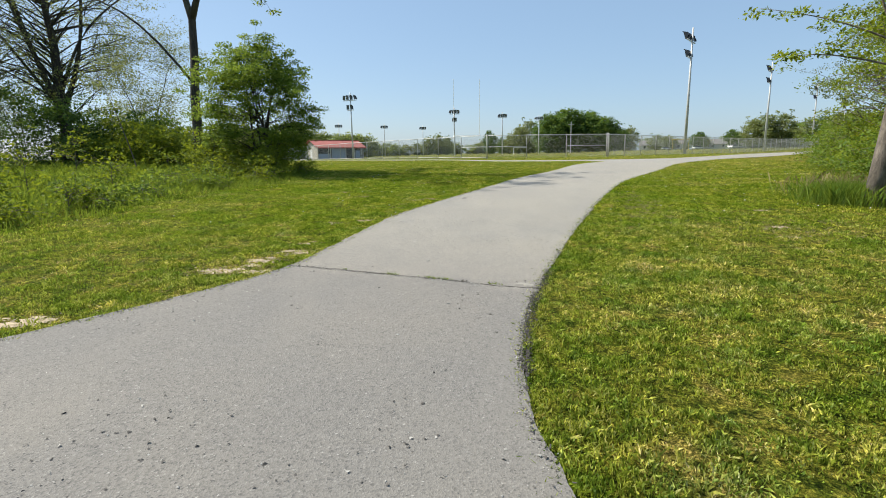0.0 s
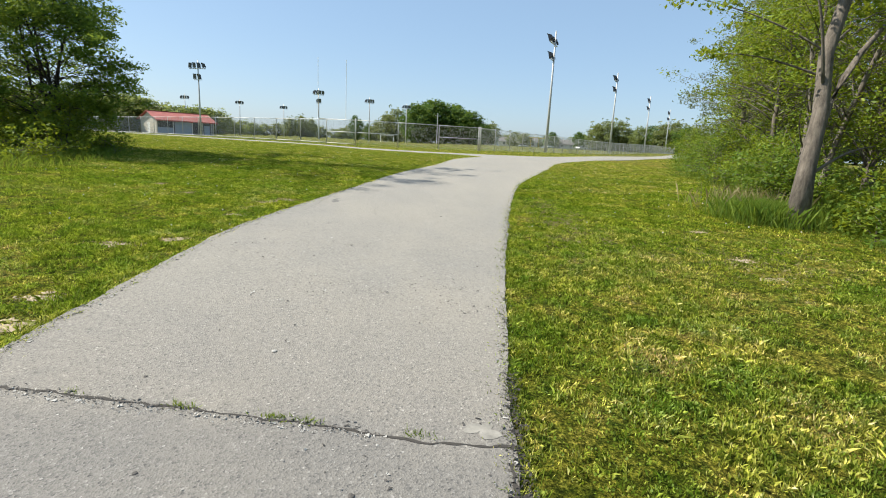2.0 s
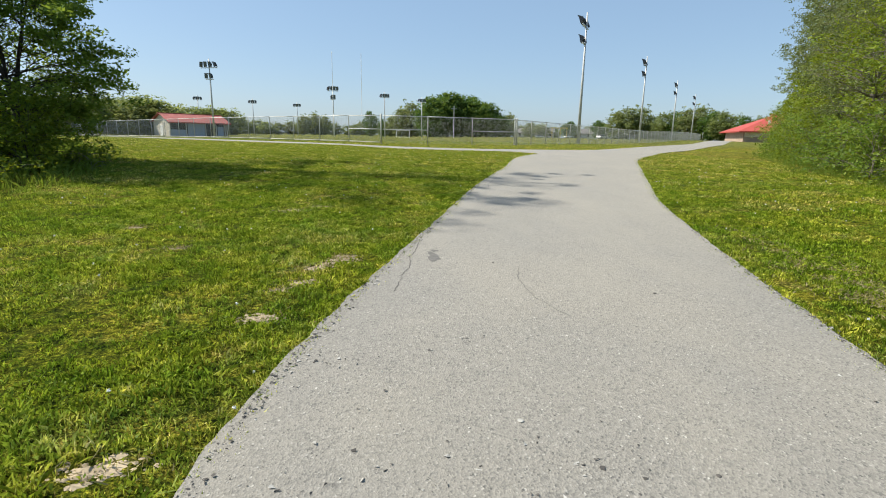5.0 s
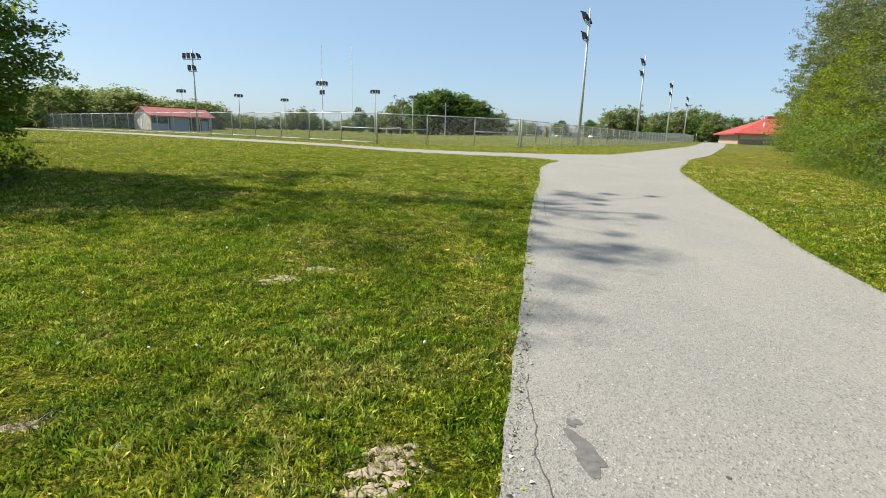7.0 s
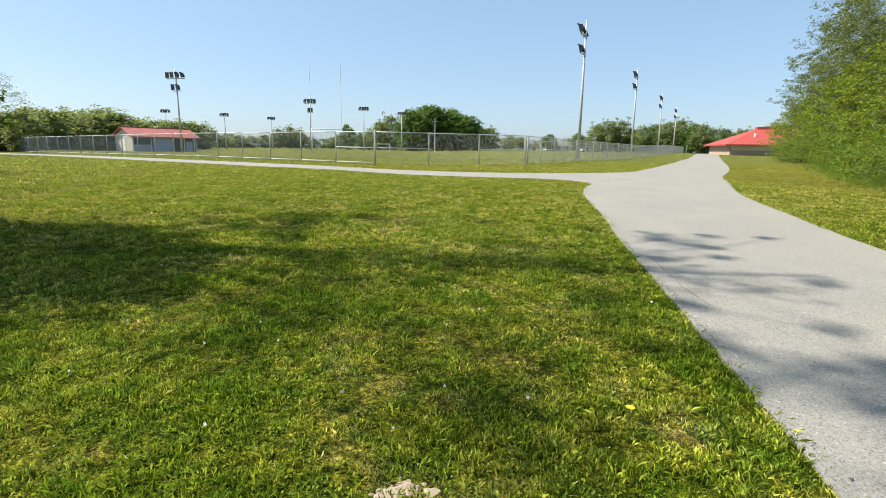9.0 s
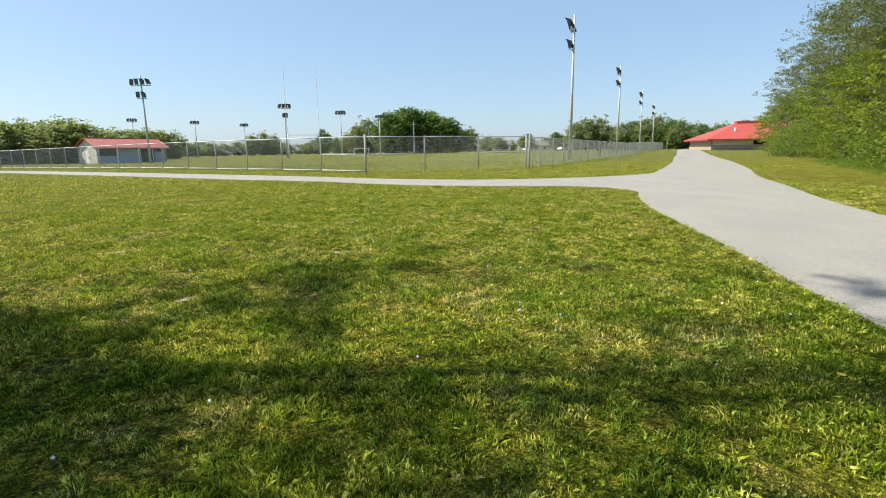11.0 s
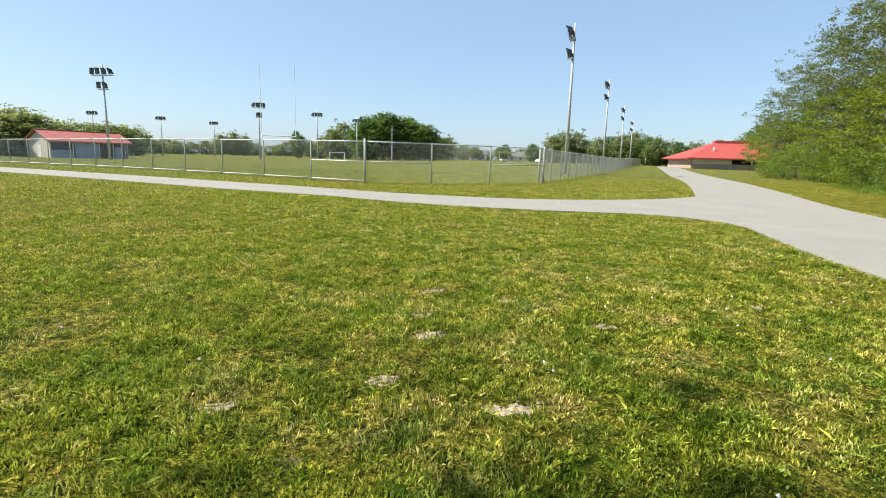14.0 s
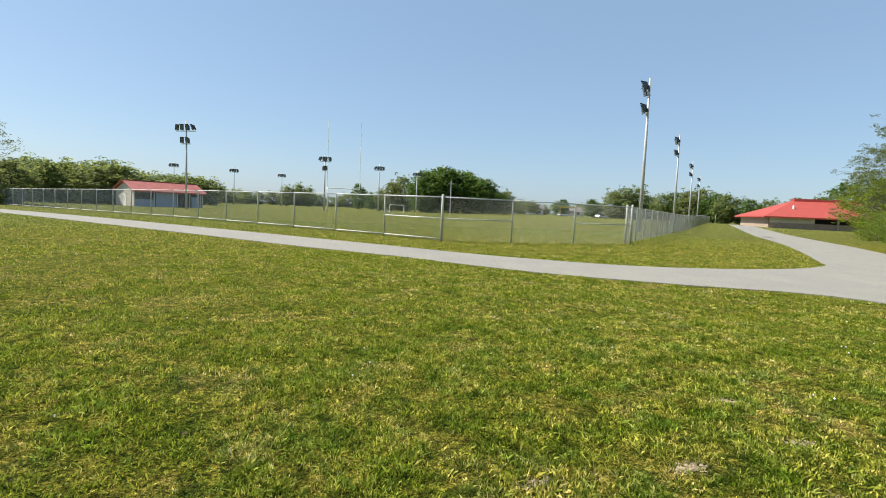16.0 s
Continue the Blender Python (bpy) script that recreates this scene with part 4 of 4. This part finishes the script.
G = Vector((4.9, 41.4))
wdir = Vector((-.59, .81)).normalized()
fence([tuple(G + wdir * BAY * i) for i in range(30)], "grey chain-link fence with a white bottom rail beside the path", (0,), True, (0,))
fence([(4.99, 41.39), (8.15, 41.4), (11.5, 41.7), (15.3, 42.5)], "short run of chain-link fence at the field's corner", (3,), False, (0, 2), True)
edir = Vector((94.7, 88.4)).normalized()
C0 = Vector((15.3, 42.9))
fence([tuple(C0 + edir * BAY * i) for i in range(42)], "long grey chain-link fence beside the path", (0,), False)

sx, sy = C0 + edir * BAY * 37
ob = thing("sign", pose(sx + 1.2, sy - 1.2, gzf(sx, sy), 0, 0, 43), "small white sign on a post beside the fence", "sign")
part("post", Mesh().tube([(0, 0, -.2), (0, 0, 2.3)], .04, 8), POST, ob)
part("plate", Mesh().box(-.45, -.06, 1.6, .45, -.03, 2.3), WHITE, ob)

# ---- floodlight poles ----


def floodlight(parent, x, z, tilt=9.0, turn=0.0):
    m = pose(x, .34, z, -tilt, 0, turn)
    bm = Mesh()
    a, b = .44, .27
    back = [(-.18, -.24, -.18), (.18, -.24, -.18), (.18, -.24, .18), (-.18, -.24, .18)]
    front = [(-b, .20, -a), (b, .20, -a), (b, .20, a), (-b, .20, a)]
    bm.face(*back[::-1])
    for i in range(4):
        j = (i + 1) % 4
        bm.face(back[i], back[j], front[j], front[i])
    bm.box(-b - .02, .20, a - .02, b + .02, .30, a + .02)
    bm.box(-.04, -.34, -.48, .04, -.10, -.14)
    ob = part("floodlight", bm, LAMPM, parent, m=m)
    part("lens", Mesh().box(-b + .02, .185, -a + .02, b - .02, .205, a - .02), LENS, ob)
    return ob


def light_pole(x, y, height, face, label, lamps=(-1.65, -.55, .55, 1.65), lower=(-.55, .55), r=.19, arm=.85, fan=True):
    ob = thing("floodlight_pole", pose(x, y, gzf(x, y), 0, 0, face), label, "light pole", "floodlight poles round the field")
    part("pole", Mesh().tube([(0, 0, -.3), (0, 0, height * .5), (0, 0, height + .55)], [r, r * .74, r * .45], 12), POLE, ob, smooth_faces=True)
    part("crossarm", Mesh().box(-2.0 * arm, .06, height - 1.05, 2.0 * arm, .18, height - .93), GALV, ob)
    for lx in lamps:
        floodlight(ob, lx * arm, height - .42, 9 + 5 * abs(lx), lx * 26 + 12 if fan else 0 if lx < 0 else 28)
    if lower:
        part("crossarm", Mesh().box(-.95 * arm, .06, height - 2.95, .95 * arm, .18, height - 2.83), GALV, ob)
        for lx in lower:
            floodlight(ob, lx * arm, height - 2.32, 12, lx * 40 + 12 if fan else 0 if lx < 0 else 28)
    return ob


ROW = "tall pale steel pole with dark floodlights beside the fence"
for x, y, h in [(32.0, 62.6, 14.25), (58.8, 87.8, 14.2), (88.2, 115.6, 13.6), (119.2, 145, 13.6)]:
    light_pole(x, y, h, 49, ROW, fan=False)
FAR = "steel floodlight pole on the far side of the field"
light_pole(-15.4, 106.3, 12.7, 150, "steel floodlight pole in front of the red-roofed shed")
for x, y, h in [(6.9, 130.3, 11.2), (21.5, 147.5, 11.3), (-31.7, 186.8, 11.6), (-15.6, 189, 11.2), (-1.7, 199.5, 10.8), (35.8, 165, 11.6)]:
    light_pole(x, y, h, 180, FAR, lower=() if y > 140 else (-.5, .5), arm=.62)
ob = thing("utility_pole", pose(45.4, 162.1, gzf(45.4, 162.1)), "bare pole in front of the large dark trees", "pole")
part("pole", Mesh().tube([(0, 0, -.3), (0, 0, 9.7)], [.16, .11], 10), POLE, ob)
part("crossarm", Mesh().box(-.9, -.05, 8.7, .9, .05, 8.85), POLE, ob)

# ---- goal posts ----
gx0, gy0 = 5.6, 108.0
ob = thing("goal_post", pose(gx0, gy0, gzf(gx0, gy0)), "tall white football goal with two thin uprights", "goal post")
part("base_post", Mesh().tube([(0, -1.2, -.3), (0, -1.2, 3.4), (0, -.9, 3.9), (0, 0, 4.1)], .09, 10), WHITE, ob, smooth_faces=True)
part("crossbar", Mesh().tube([(-.05, 0, 4.1), (5.45, 0, 4.1)], .08, 10), WHITE, ob)
for ux in (0, 5.4):
    part("upright", Mesh().tube([(ux, 0, 4.1), (ux, 0, 15.5)], .045, 8), WHITE, ob)
ob = thing("soccer_goal", pose(28.6, 158, gzf(28.6, 158)), "white soccer goal frame on the far grass", "soccer goal")
for ux in (-2.0, 2.0):
    part("post", Mesh().tube([(ux, 0, 0), (ux, 0, 2.0)], .07, 8), WHITE, ob)
part("crossbar", Mesh().tube([(-2.05, 0, 2.0), (2.05, 0, 2.0)], .07, 8), WHITE, ob)
part("back_stay", Mesh().tube([(-2.0, 0, 2.0), (-2.0, 1.4, .02), (2.0, 1.4, .02), (2.0, 0, 2.0)], .04, 8), WHITE, ob)
ob = thing("yellow_goal", pose(63.5, 128, gzf(63.5, 128), 0, 0, -25), "yellow steel goal frame beyond the fence", "goal")
for ux in (-1.5, .6, 2.2):
    part("post", Mesh().tube([(ux, 0, 0), (ux, 0, 2.6)], .07, 8), YELLOW, ob)
part("crossbar", Mesh().box(-2.0, -.08, 2.55, 2.4, .08, 2.8), YELLOW, ob)

# ---- red-roofed shed ----


def gable_shed():
    L, W, H, R = 12.1, 6.0, 2.75, 4.25
    x, y = -24.7, 116.0
    ob = thing("shed", pose(x, y, gzf(x, y), 0, 0, 40), "pale-walled field shed with a red metal gable roof", "shed")
    for xx in (0, L - .15):
        end = Mesh()
        c = [(xx, 0, 0), (xx, W, 0), (xx, W, H), (xx, W / 2, R - .1), (xx, 0, H)]
        d = [(p[0] + .15, p[1], p[2]) for p in c]
        end.face(*c[::-1])
        end.face(*d)
        for i in range(5):
            j = (i + 1) % 5
            end.face(c[i], c[j], d[j], d[i])
        part("end_wall", end, SIDING, ob, "pale horizontal siding")
    for i in range(11):
        part("siding_board", Mesh().box(-.025, .02, .12 + i * .235, -.001, W - .02, .12 + i * .235 + .21), SIDING, ob)
    part("back_wall", Mesh().box(.15, W - .15, 0, L - .15, W, H), SIDING, ob)
    part("front_wall", Mesh().box(.15, 1.2, 0, L - .15, 1.3, H), DARK, ob, "recessed front wall coloured dark for the opening's shade")
    part("front_panel", Mesh().box(3.6, 0, 0, 7.1, .12, H - .05), BLUE, ob, "blue-grey panelled front")
    part("front_panel", Mesh().box(.15, .05, 0, 3.2, .15, 1.2), BLUE, ob, "low blue-grey front wall")
    part("front_panel", Mesh().box(9.9, 0, 0, 11.2, .12, 1.9), BLUE, ob, "blue-grey storage box")
    for px in (3.3, 7.3, 9.6, 11.6):
        part("roof_post", Mesh().box(px - .06, .02, 0, px + .06, .14, H), WHITE, ob)
    part("bench_rail", Mesh().box(7.3, .06, .62, 12.4, .12, .74), DARK, ob)
    part("door", Mesh().box(-.06, 2.5, 0, -.026, 3.4, 2.05), WHITE, ob, "white door in the end wall")
    for s in (0, 1):
        y0, y1 = (-.7, W / 2) if s == 0 else (W + .7, W / 2)
        z0 = H - .22
        for k in range(20):
            xa = -.5 + k * (L + 1.0) / 20
            xb = xa + (L + 1.0) / 20 - .03
            bm = Mesh()
            c = [(xa, y0, z0), (xb, y0, z0), (xb, y1, R), (xa, y1, R)]
            d = [(p[0], p[1], p[2] + .07) for p in c]
            bm.face(*c[::-1])
            bm.face(*d)
            for i in range(4):
                j = (i + 1) % 4
                bm.face(c[i], c[j], d[j], d[i])
            part("roof_panel", bm, RED_FADED, ob)
    part("fascia", Mesh().box(-.5, -.78, H - .36, L + .5, -.70, H - .12), RED_TRIM, ob)
    part("ridge_cap", Mesh().box(-.52, W / 2 - .16, R + .05, L + .52, W / 2 + .16, R + .12), RED_TRIM, ob)


gable_shed()

# ---- red hip-roofed pavilion ----


def pavilion():
    L, W, H, R = 30.0, 22.0, 2.45, 6.4
    x, y = 95.4, 102.4
    ob = thing("pavilion", pose(x, y, gzf(x, y), 0, 0, -33), "low masonry pavilion with a broad red hip roof", "pavilion")
    for a in ((1.2, 1.2, L - 1.2, 1.5), (1.2, W - 1.5, L - 1.2, W - 1.2)):
        part("wall", Mesh().box(a[0], a[1], -.4, a[2], a[3], 1.15), BRICK, ob)
    for a in ((1.2, 1.5, 1.5, W - 1.5), (L - 1.5, 1.5, L - 1.2, W - 1.5)):
        part("wall", Mesh().box(a[0], a[1], -.4, a[2], a[3], H - .2), BRICK, ob)
    part("front_wall", Mesh().box(1.5, 1.24, 1.15, 9.5, 1.46, H - .15), SIDING, ob, "pale boarded wall")
    part("front_wall", Mesh().box(9.7, 3.2, -.3, L - 2, 3.4, H - .1), DARK, ob, "recessed wall behind the posts, coloured dark for shade")
    for px in (9.6, 14, 18.5, 23, 27.5):
        part("roof_post", Mesh().box(px - .14, 1.2, -.3, px + .14, 1.5, H), SIDING, ob)
    rx0, rx1, ry = W * .42, L - W * .42, W / 2
    A, B, C, D = (0, 0, H), (L, 0, H), (L, W, H), (0, W, H)
    E, F = (rx0, ry, R), (rx1, ry, R)
    for q in ((A, B, F, E), (C, D, E, F), (D, A, E), (B, C, F)):
        bm = Mesh()
        bm.face(*q)
        bm.face(*[(p[0], p[1], p[2] - .12) for p in q][::-1])
        part("roof_slope", bm, RED, ob)
    fx = ((0, -.03, L, 0), (0, W, L, W + .03), (-.03, 0, 0, W), (L, 0, L + .03, W))
    for a in fx:
        part("fascia", Mesh().box(a[0], a[1], H - .3, a[2], a[3], H - .01), RED_TRIM, ob)
    part("ridge_vent", Mesh().box(rx0 - .5, ry - .9, R - .35, rx1 + .5, ry + .9, R + .28), RED_TRIM, ob)
    part("roof_vent", Mesh().tube([(7.0, 5.0, 3.6), (7.0, 5.0, 5.0)], .22, 8), WHITE, ob, "small white roof vent")


pavilion()

# ---- distance: trees, houses, cars ----
FARM = [tree("far_tree", (-60 - 8 * i, 250), 10, r, .6, .22, 200 + i, lm, BARK_DARK, lb, clusters=100, per=30, leaf=.38, twigs=False, rough=.08, cluster_r=1.0, low=.8, shape=.5)
        for i, (r, lm, lb) in enumerate([(4.4, LEAF_DARK, "dark green tree at the edge of the far field"), (3.9, LEAF_HAZED, "green tree at the edge of the far field"), (3.6, LEAF_GREY, "pale thin tree at the edge of the far field"),
                                         (5.2, LEAF_FRESH, "bright green tree at the edge of the far field")])]


def far(k, bearing, dist, h, turn=0.0, wide=1.0):
    """A far tree by its bearing and distance from the middle of the lawn."""
    x, y = -1.2 + dist * math.sin(radians(bearing)), 19.5 + dist * math.cos(radians(bearing))
    s = h / 10
    return copy_thing(FARM[k], pose(x, y, gzf(x, y) - .2, 0, 0, turn) @ Matrix.Diagonal((s * wide, s * wide, s, 1)))


rr = random.Random(4)
for b, d, h, w in [(15.0, 172, 9.5, 1.1), (15.6, 168, 13.6, 1.15), (17.2, 170, 15.2, 1.1), (18.8, 172, 14.6, 1.15), (20.4, 172, 13.2, 1.2), (21.8, 170, 11.6, 1.2), (22.9, 168, 8.6, 1.2), (16.4, 176, 15.0, 1.1), (19.6, 178, 14.6, 1.1)]:
    far(0, b, d, h, rr.uniform(0, 360), w)
for b, d, h in [(11.6, 186, 10.5), (12.8, 184, 12.4), (10.4, 190, 7.5), (24.4, 176, 8.0)]:
    far(2, b, d, h, rr.uniform(0, 360))
for b, d, h in [(8.0, 190, 9.5), (9.4, 200, 7.0), (12.3, 196, 7)]:
    far(0, b, d, h, rr.uniform(0, 360), .7)
for b, d, h in [(0.4, 230, 8.5), (1.6, 232, 9.6), (2.7, 230, 8.4)]:
    far(2, b, d, h, rr.uniform(0, 360))
# Hazed and pale copies carry the distance haze in their leaf colour
b = -8.0
while b < 47:
    d = rr.uniform(265, 330)
    far(rr.choice((1, 1, 2, 2)), b, d, rr.uniform(5.0, 8.5) * (1 + .25 * (b < 2)), rr.uniform(0, 360), rr.uniform(1.5, 2.3))
    b += rr.uniform(.8, 1.5)
b = -40.0
while b < -7.0:
    d = 175 if b > -14 else 120 if b > -22 else 80
    d *= rr.uniform(.9, 1.15)
    far(rr.choice((1, 2, 1, 1, 2)), b, d, d * rr.uniform(.058, .070) * (1 if b < -14 else .72), rr.uniform(0, 360), rr.uniform(1.2, 1.7))
    b += rr.uniform(.65, 1.05) * (1 if b > -22 else 1.6)
tree("bare_tree", (-37, 100), 10.5, 3.0, 3.0, .2, 77, LEAF_GREY, BARK_DARK, "thin pale tree rising above the western wood", clusters=50, per=36, leaf=.13, cluster_r=.7)
for b, d, h, k in [(35.8, 215, 11.0, 2), (36.9, 212, 12.2, 2), (38.2, 215, 12.4, 2), (39.6, 220, 9.5, 1), (40.8, 205, 10.0, 1), (42.0, 205, 10.6, 0), (43.0, 200, 11.0, 2), (44.2, 200, 11.8, 2), (45.3, 195, 10.2, 0), (46.3, 190, 9.6, 1), (47.5, 190, 8.5, 1), (48.6, 185, 8.0, 0), (50, 185, 8, 1), (52, 180, 8.5, 0), (54, 180, 9, 1), (30.5, 240, 7.8, 0), (33.8, 235, 8.2, 0)]:
    far(k, b, d, h, rr.uniform(0, 360), 1.1)
for i, (b, d) in enumerate([(56, 150), (59, 140), (62, 130), (66, 120), (72, 110), (80, 100), (95, 85), (130, 80), (175, 90), (220, 90), (265, 80), (300, 80)]):
    far(i % 2, b, d, 11, i * 40, 1.4)


def house(b, d, w, h, label):
    x, y = -1.2 + d * math.sin(radians(b)), 19.5 + d * math.cos(radians(b))
    ob = thing("house", pose(x, y, gzf(x, y), 0, 0, -b), label, "house", "houses beyond the field")
    part("wall", Mesh().box(-w / 2, -4, -.3, w / 2, 4, h), HOUSEM, ob)
    bm = Mesh()
    for s in (-1, 1):
        q = [(-w / 2 - .4, s * 4.6, h - .2), (w / 2 + .4, s * 4.6, h - .2), (w / 2 + .4, 0, h + 2.4), (-w / 2 - .4, 0, h + 2.4)]
        bm.face(*q)
        bm.face(*[(p[0], p[1], p[2] - .2) for p in q][::-1])
    part("roof", bm, SHINGLE, ob)
    for wx in (-w * .3, 0, w * .3):
        part("window", Mesh().box(wx - .6, -4.05, 1.0, wx + .6, -4.0, 2.3), GLASS_DARK, ob)


for b, d, w, h in [(25.6, 300, 14, 3), (27.6, 290, 10, 3.2), (31.4, 300, 16, 3), (34.6, 280, 12, 3.2)]:
    house(b, d, w, h, "pale single-storey house beyond the playing field")


def car(b, d, turn, mat, label):
    x, y = -1.2 + d * math.sin(radians(b)), 19.5 + d * math.cos(radians(b))
    ob = thing("car", pose(x, y, gzf(x, y), 0, 0, turn), label, "car", "parked cars beyond the field")
    bm = Mesh()
    prof = [(-2.2, .35), (2.2, .35), (2.25, .75), (1.5, .92), (-2.1, .95), (-2.25, .7)]
    for s in (-.88, .88):
        bm.face(*[(p[0], s, p[1]) for p in (prof if s < 0 else prof[::-1])])
    for i in range(6):
        j = (i + 1) % 6
        bm.face((prof[i][0], -.88, prof[i][1]), (prof[i][0], .88, prof[i][1]), (prof[j][0], .88, prof[j][1]), (prof[j][0], -.88, prof[j][1]))
    part("body", bm, mat, ob)
    bm = Mesh()
    lo = [(-1.75, -.8, .93), (1.3, -.8, .93), (1.3, .8, .93), (-1.75, .8, .93)]
    hi = [(-1.2, -.62, 1.42), (.45, -.62, 1.42), (.45, .62, 1.42), (-1.2, .62, 1.42)]
    for i in range(4):
        j = (i + 1) % 4
        bm.face(lo[i], lo[j], hi[j], hi[i])
    part("windows", bm, GLASS_DARK, ob)
    part("roof", Mesh().box(-1.2, -.62, 1.42, .45, .62, 1.46), mat, ob)
    for wx in (-1.4, 1.4):
        for s in (-.8, .8):
            part("wheel", Mesh().tube([(wx, s - .1, .32), (wx, s + .1, .32)], .32, 14), RUBBER, ob)


car(34.6, 190, 20, CAR_SILVER, "silver car parked beyond the field")
car(30.6, 230, 10, WHITE, "white car parked beyond the field")
car(27.2, 260, 5, CAR_SILVER, "silver car parked by the far houses")

# ---- small things on the path and lawn ----


def crack(points, width, lift, label, mat=CRACK, seed=1):
    rnd = np.random.default_rng(seed)
    p = []
    for a, b in zip(points, points[1:]):
        n = max(2, int(math.dist(a, b) / .035))
        for i in range(n):
            t = i / n
            p.append((a[0] + (b[0] - a[0]) * t, a[1] + (b[1] - a[1]) * t))
    p.append(points[-1])
    v, f = [], []
    wob = 0.0
    for i, (x, y) in enumerate(p):
        q, r = p[max(i - 1, 0)], p[min(i + 1, len(p) - 1)]
        d = Vector((r[0] - q[0], r[1] - q[1])).normalized()
        wob = .6 * wob + rnd.normal(0, .006)
        w = width * rnd.uniform(.15, 1.4) / 2
        for s in (-1, 1):
            xx, yy = x - d.y * (wob + s * w), y + d.x * (wob + s * w)
            v.append((xx, yy, gzf(xx, yy) + lift))
        if i:
            f.append((2 * i - 2, 2 * i - 1, 2 * i + 1, 2 * i))
    me = bpy.data.meshes.new("crack")
    me.from_pydata(v, [], f)
    me.materials.append(mat)
    ob = new("crack", me)
    ob.parent = path_main
    return tagged(ob, label)


UP = .0285
crack([(-1.6, 5.13), (-1.08, 4.95), (-.31, 4.63), (.27, 4.38), (.7, 4.17), (1.1, 4.05)], .017, UP, "dark joint across the path", seed=1)
crack([(1.04, 3.95), (.92, 3.6), (.82, 3.2), (.76, 2.9), (.71, 2.6), (.62, 2.1)], .022, UP, "dark crumbled gap along the asphalt's edge", CRACK, 5)
crack([(3.0, 15.05), (3.2, 15.6), (3.5, 16.2), (3.9, 17.0)], .008, UP, "thin crack near the path's edge", TAR, 2)
crack([(.90, 11.4), (.65, 10.75), (.56, 10.4), (.40, 10.05), (.33, 9.85)], .006, UP, "thin crack near the path's edge", TAR, 3)
crack([(1.54, 10.3), (1.38, 9.9), (1.34, 9.55), (1.42, 9.15)], .007, UP, "faint crack along the path", STAIN, 4)


def blot(name, x, y, r, mat, label, parent, squash=.6, lift=.028, seed=0):
    rnd = np.random.default_rng(seed)
    bm = Mesh()
    n = 22
    ph = rnd.uniform(0, 6, 4)
    pts = []
    for i in range(n):
        w = 2 * math.pi * i / n
        q = r * (1 + .3 * math.sin(2 * w + ph[0]) + .22 * math.sin(3 * w + ph[1]) + .15 * math.sin(5 * w + ph[2]))
        xx, yy = x + q * math.cos(w), y + q * squash * math.sin(w)
        pts.append((xx, yy, gzf(xx, yy) + lift))
    bm.face(*pts)
    return part(name, bm, mat, parent, label)


blot("stain", .86, 10.72, .062, STAIN, "dark damp stain", path_main, 2.0, seed=4)
blot("stain", .92, 10.93, .03, STAIN, "dark damp stain", path_main, 1.2, .0283, seed=2)
blot("sand_patch", 1.0, 4.2, .08, DUST, "pale sand at the joint's end", path_main, .7, .0281, seed=7)


def pebble(x, y, r, mat, name, label, category, seed, flat=.5, lift=.026):
    rnd = np.random.default_rng(seed)
    bm = bmesh.new()
    bmesh.ops.create_icosphere(bm, subdivisions=2, radius=r)
    for v in bm.verts:
        v.co *= 1 + .22 * noise.noise(v.co * (2.2 / r) + Vector((seed, 0, 0)))
        v.co.z *= flat
    me = bpy.data.meshes.new(name)
    bm.to_mesh(me)
    bm.free()
    me.materials.append(mat)
    ob = new(name, me)
    ob.matrix_basis = pose(x, y, gzf(x, y) + lift + r * flat * .7, 0, 0, float(rnd.uniform(0, 360)))
    return tagged(ob, label, category, "loose bits on the path")


for i, (x, y, r, mat) in enumerate([(.04, 5.2, .034, STONE), (1.94, 6.84, .02, TAR), (2.31, 9.44, .03, TAR), (1.35, 10.45, .022, TAR), (-.45, 4.2, .022, TAR), (.35, 3.9, .028, TAR), (-.2, 3.0, .025, STONE), (.0, 2.0, .024, TAR), (.55, 3.0, .02, TAR), (1.2, 7.6, .02, TAR), (.6, 8.1, .03, STONE), (-.6, 5.0, .02, TAR)]):
    pebble(x, y, r * .5, mat, "pebble", "pale pebble lying on the asphalt" if mat is STONE else "dark asphalt crumb lying on the path", "pebble", i, .3)
pebble(1.2, 18.3, .018, STONE, "pale_stone", "small white stone lying in the grass", "stone", 31, .8, .02)


def dandelion(x, y):
    ob = thing("dandelion", pose(x, y, gzf(x, y)), "yellow dandelion flower in the short grass", "flower", "dandelions in the lawn")
    part("stem", Mesh().tube([(0, 0, 0), (.006, 0, .07)], .002, 5), WEED, ob)
    bm = Mesh()
    for k in range(14):
        w = 2 * math.pi * k / 14
        c, s = math.cos(w), math.sin(w)
        bm.face((.006, 0, .072), (.006 + .02 * c - .005 * s, .02 * s + .005 * c, .078), (.006 + .026 * c, .026 * s, .076), (.006 + .02 * c + .005 * s, .02 * s - .005 * c, .078))
    part("flower", bm, DANDELION, ob)


for x, y in [(1.15, 13.75), (2.4, 16.6)]:
    dandelion(x, y)
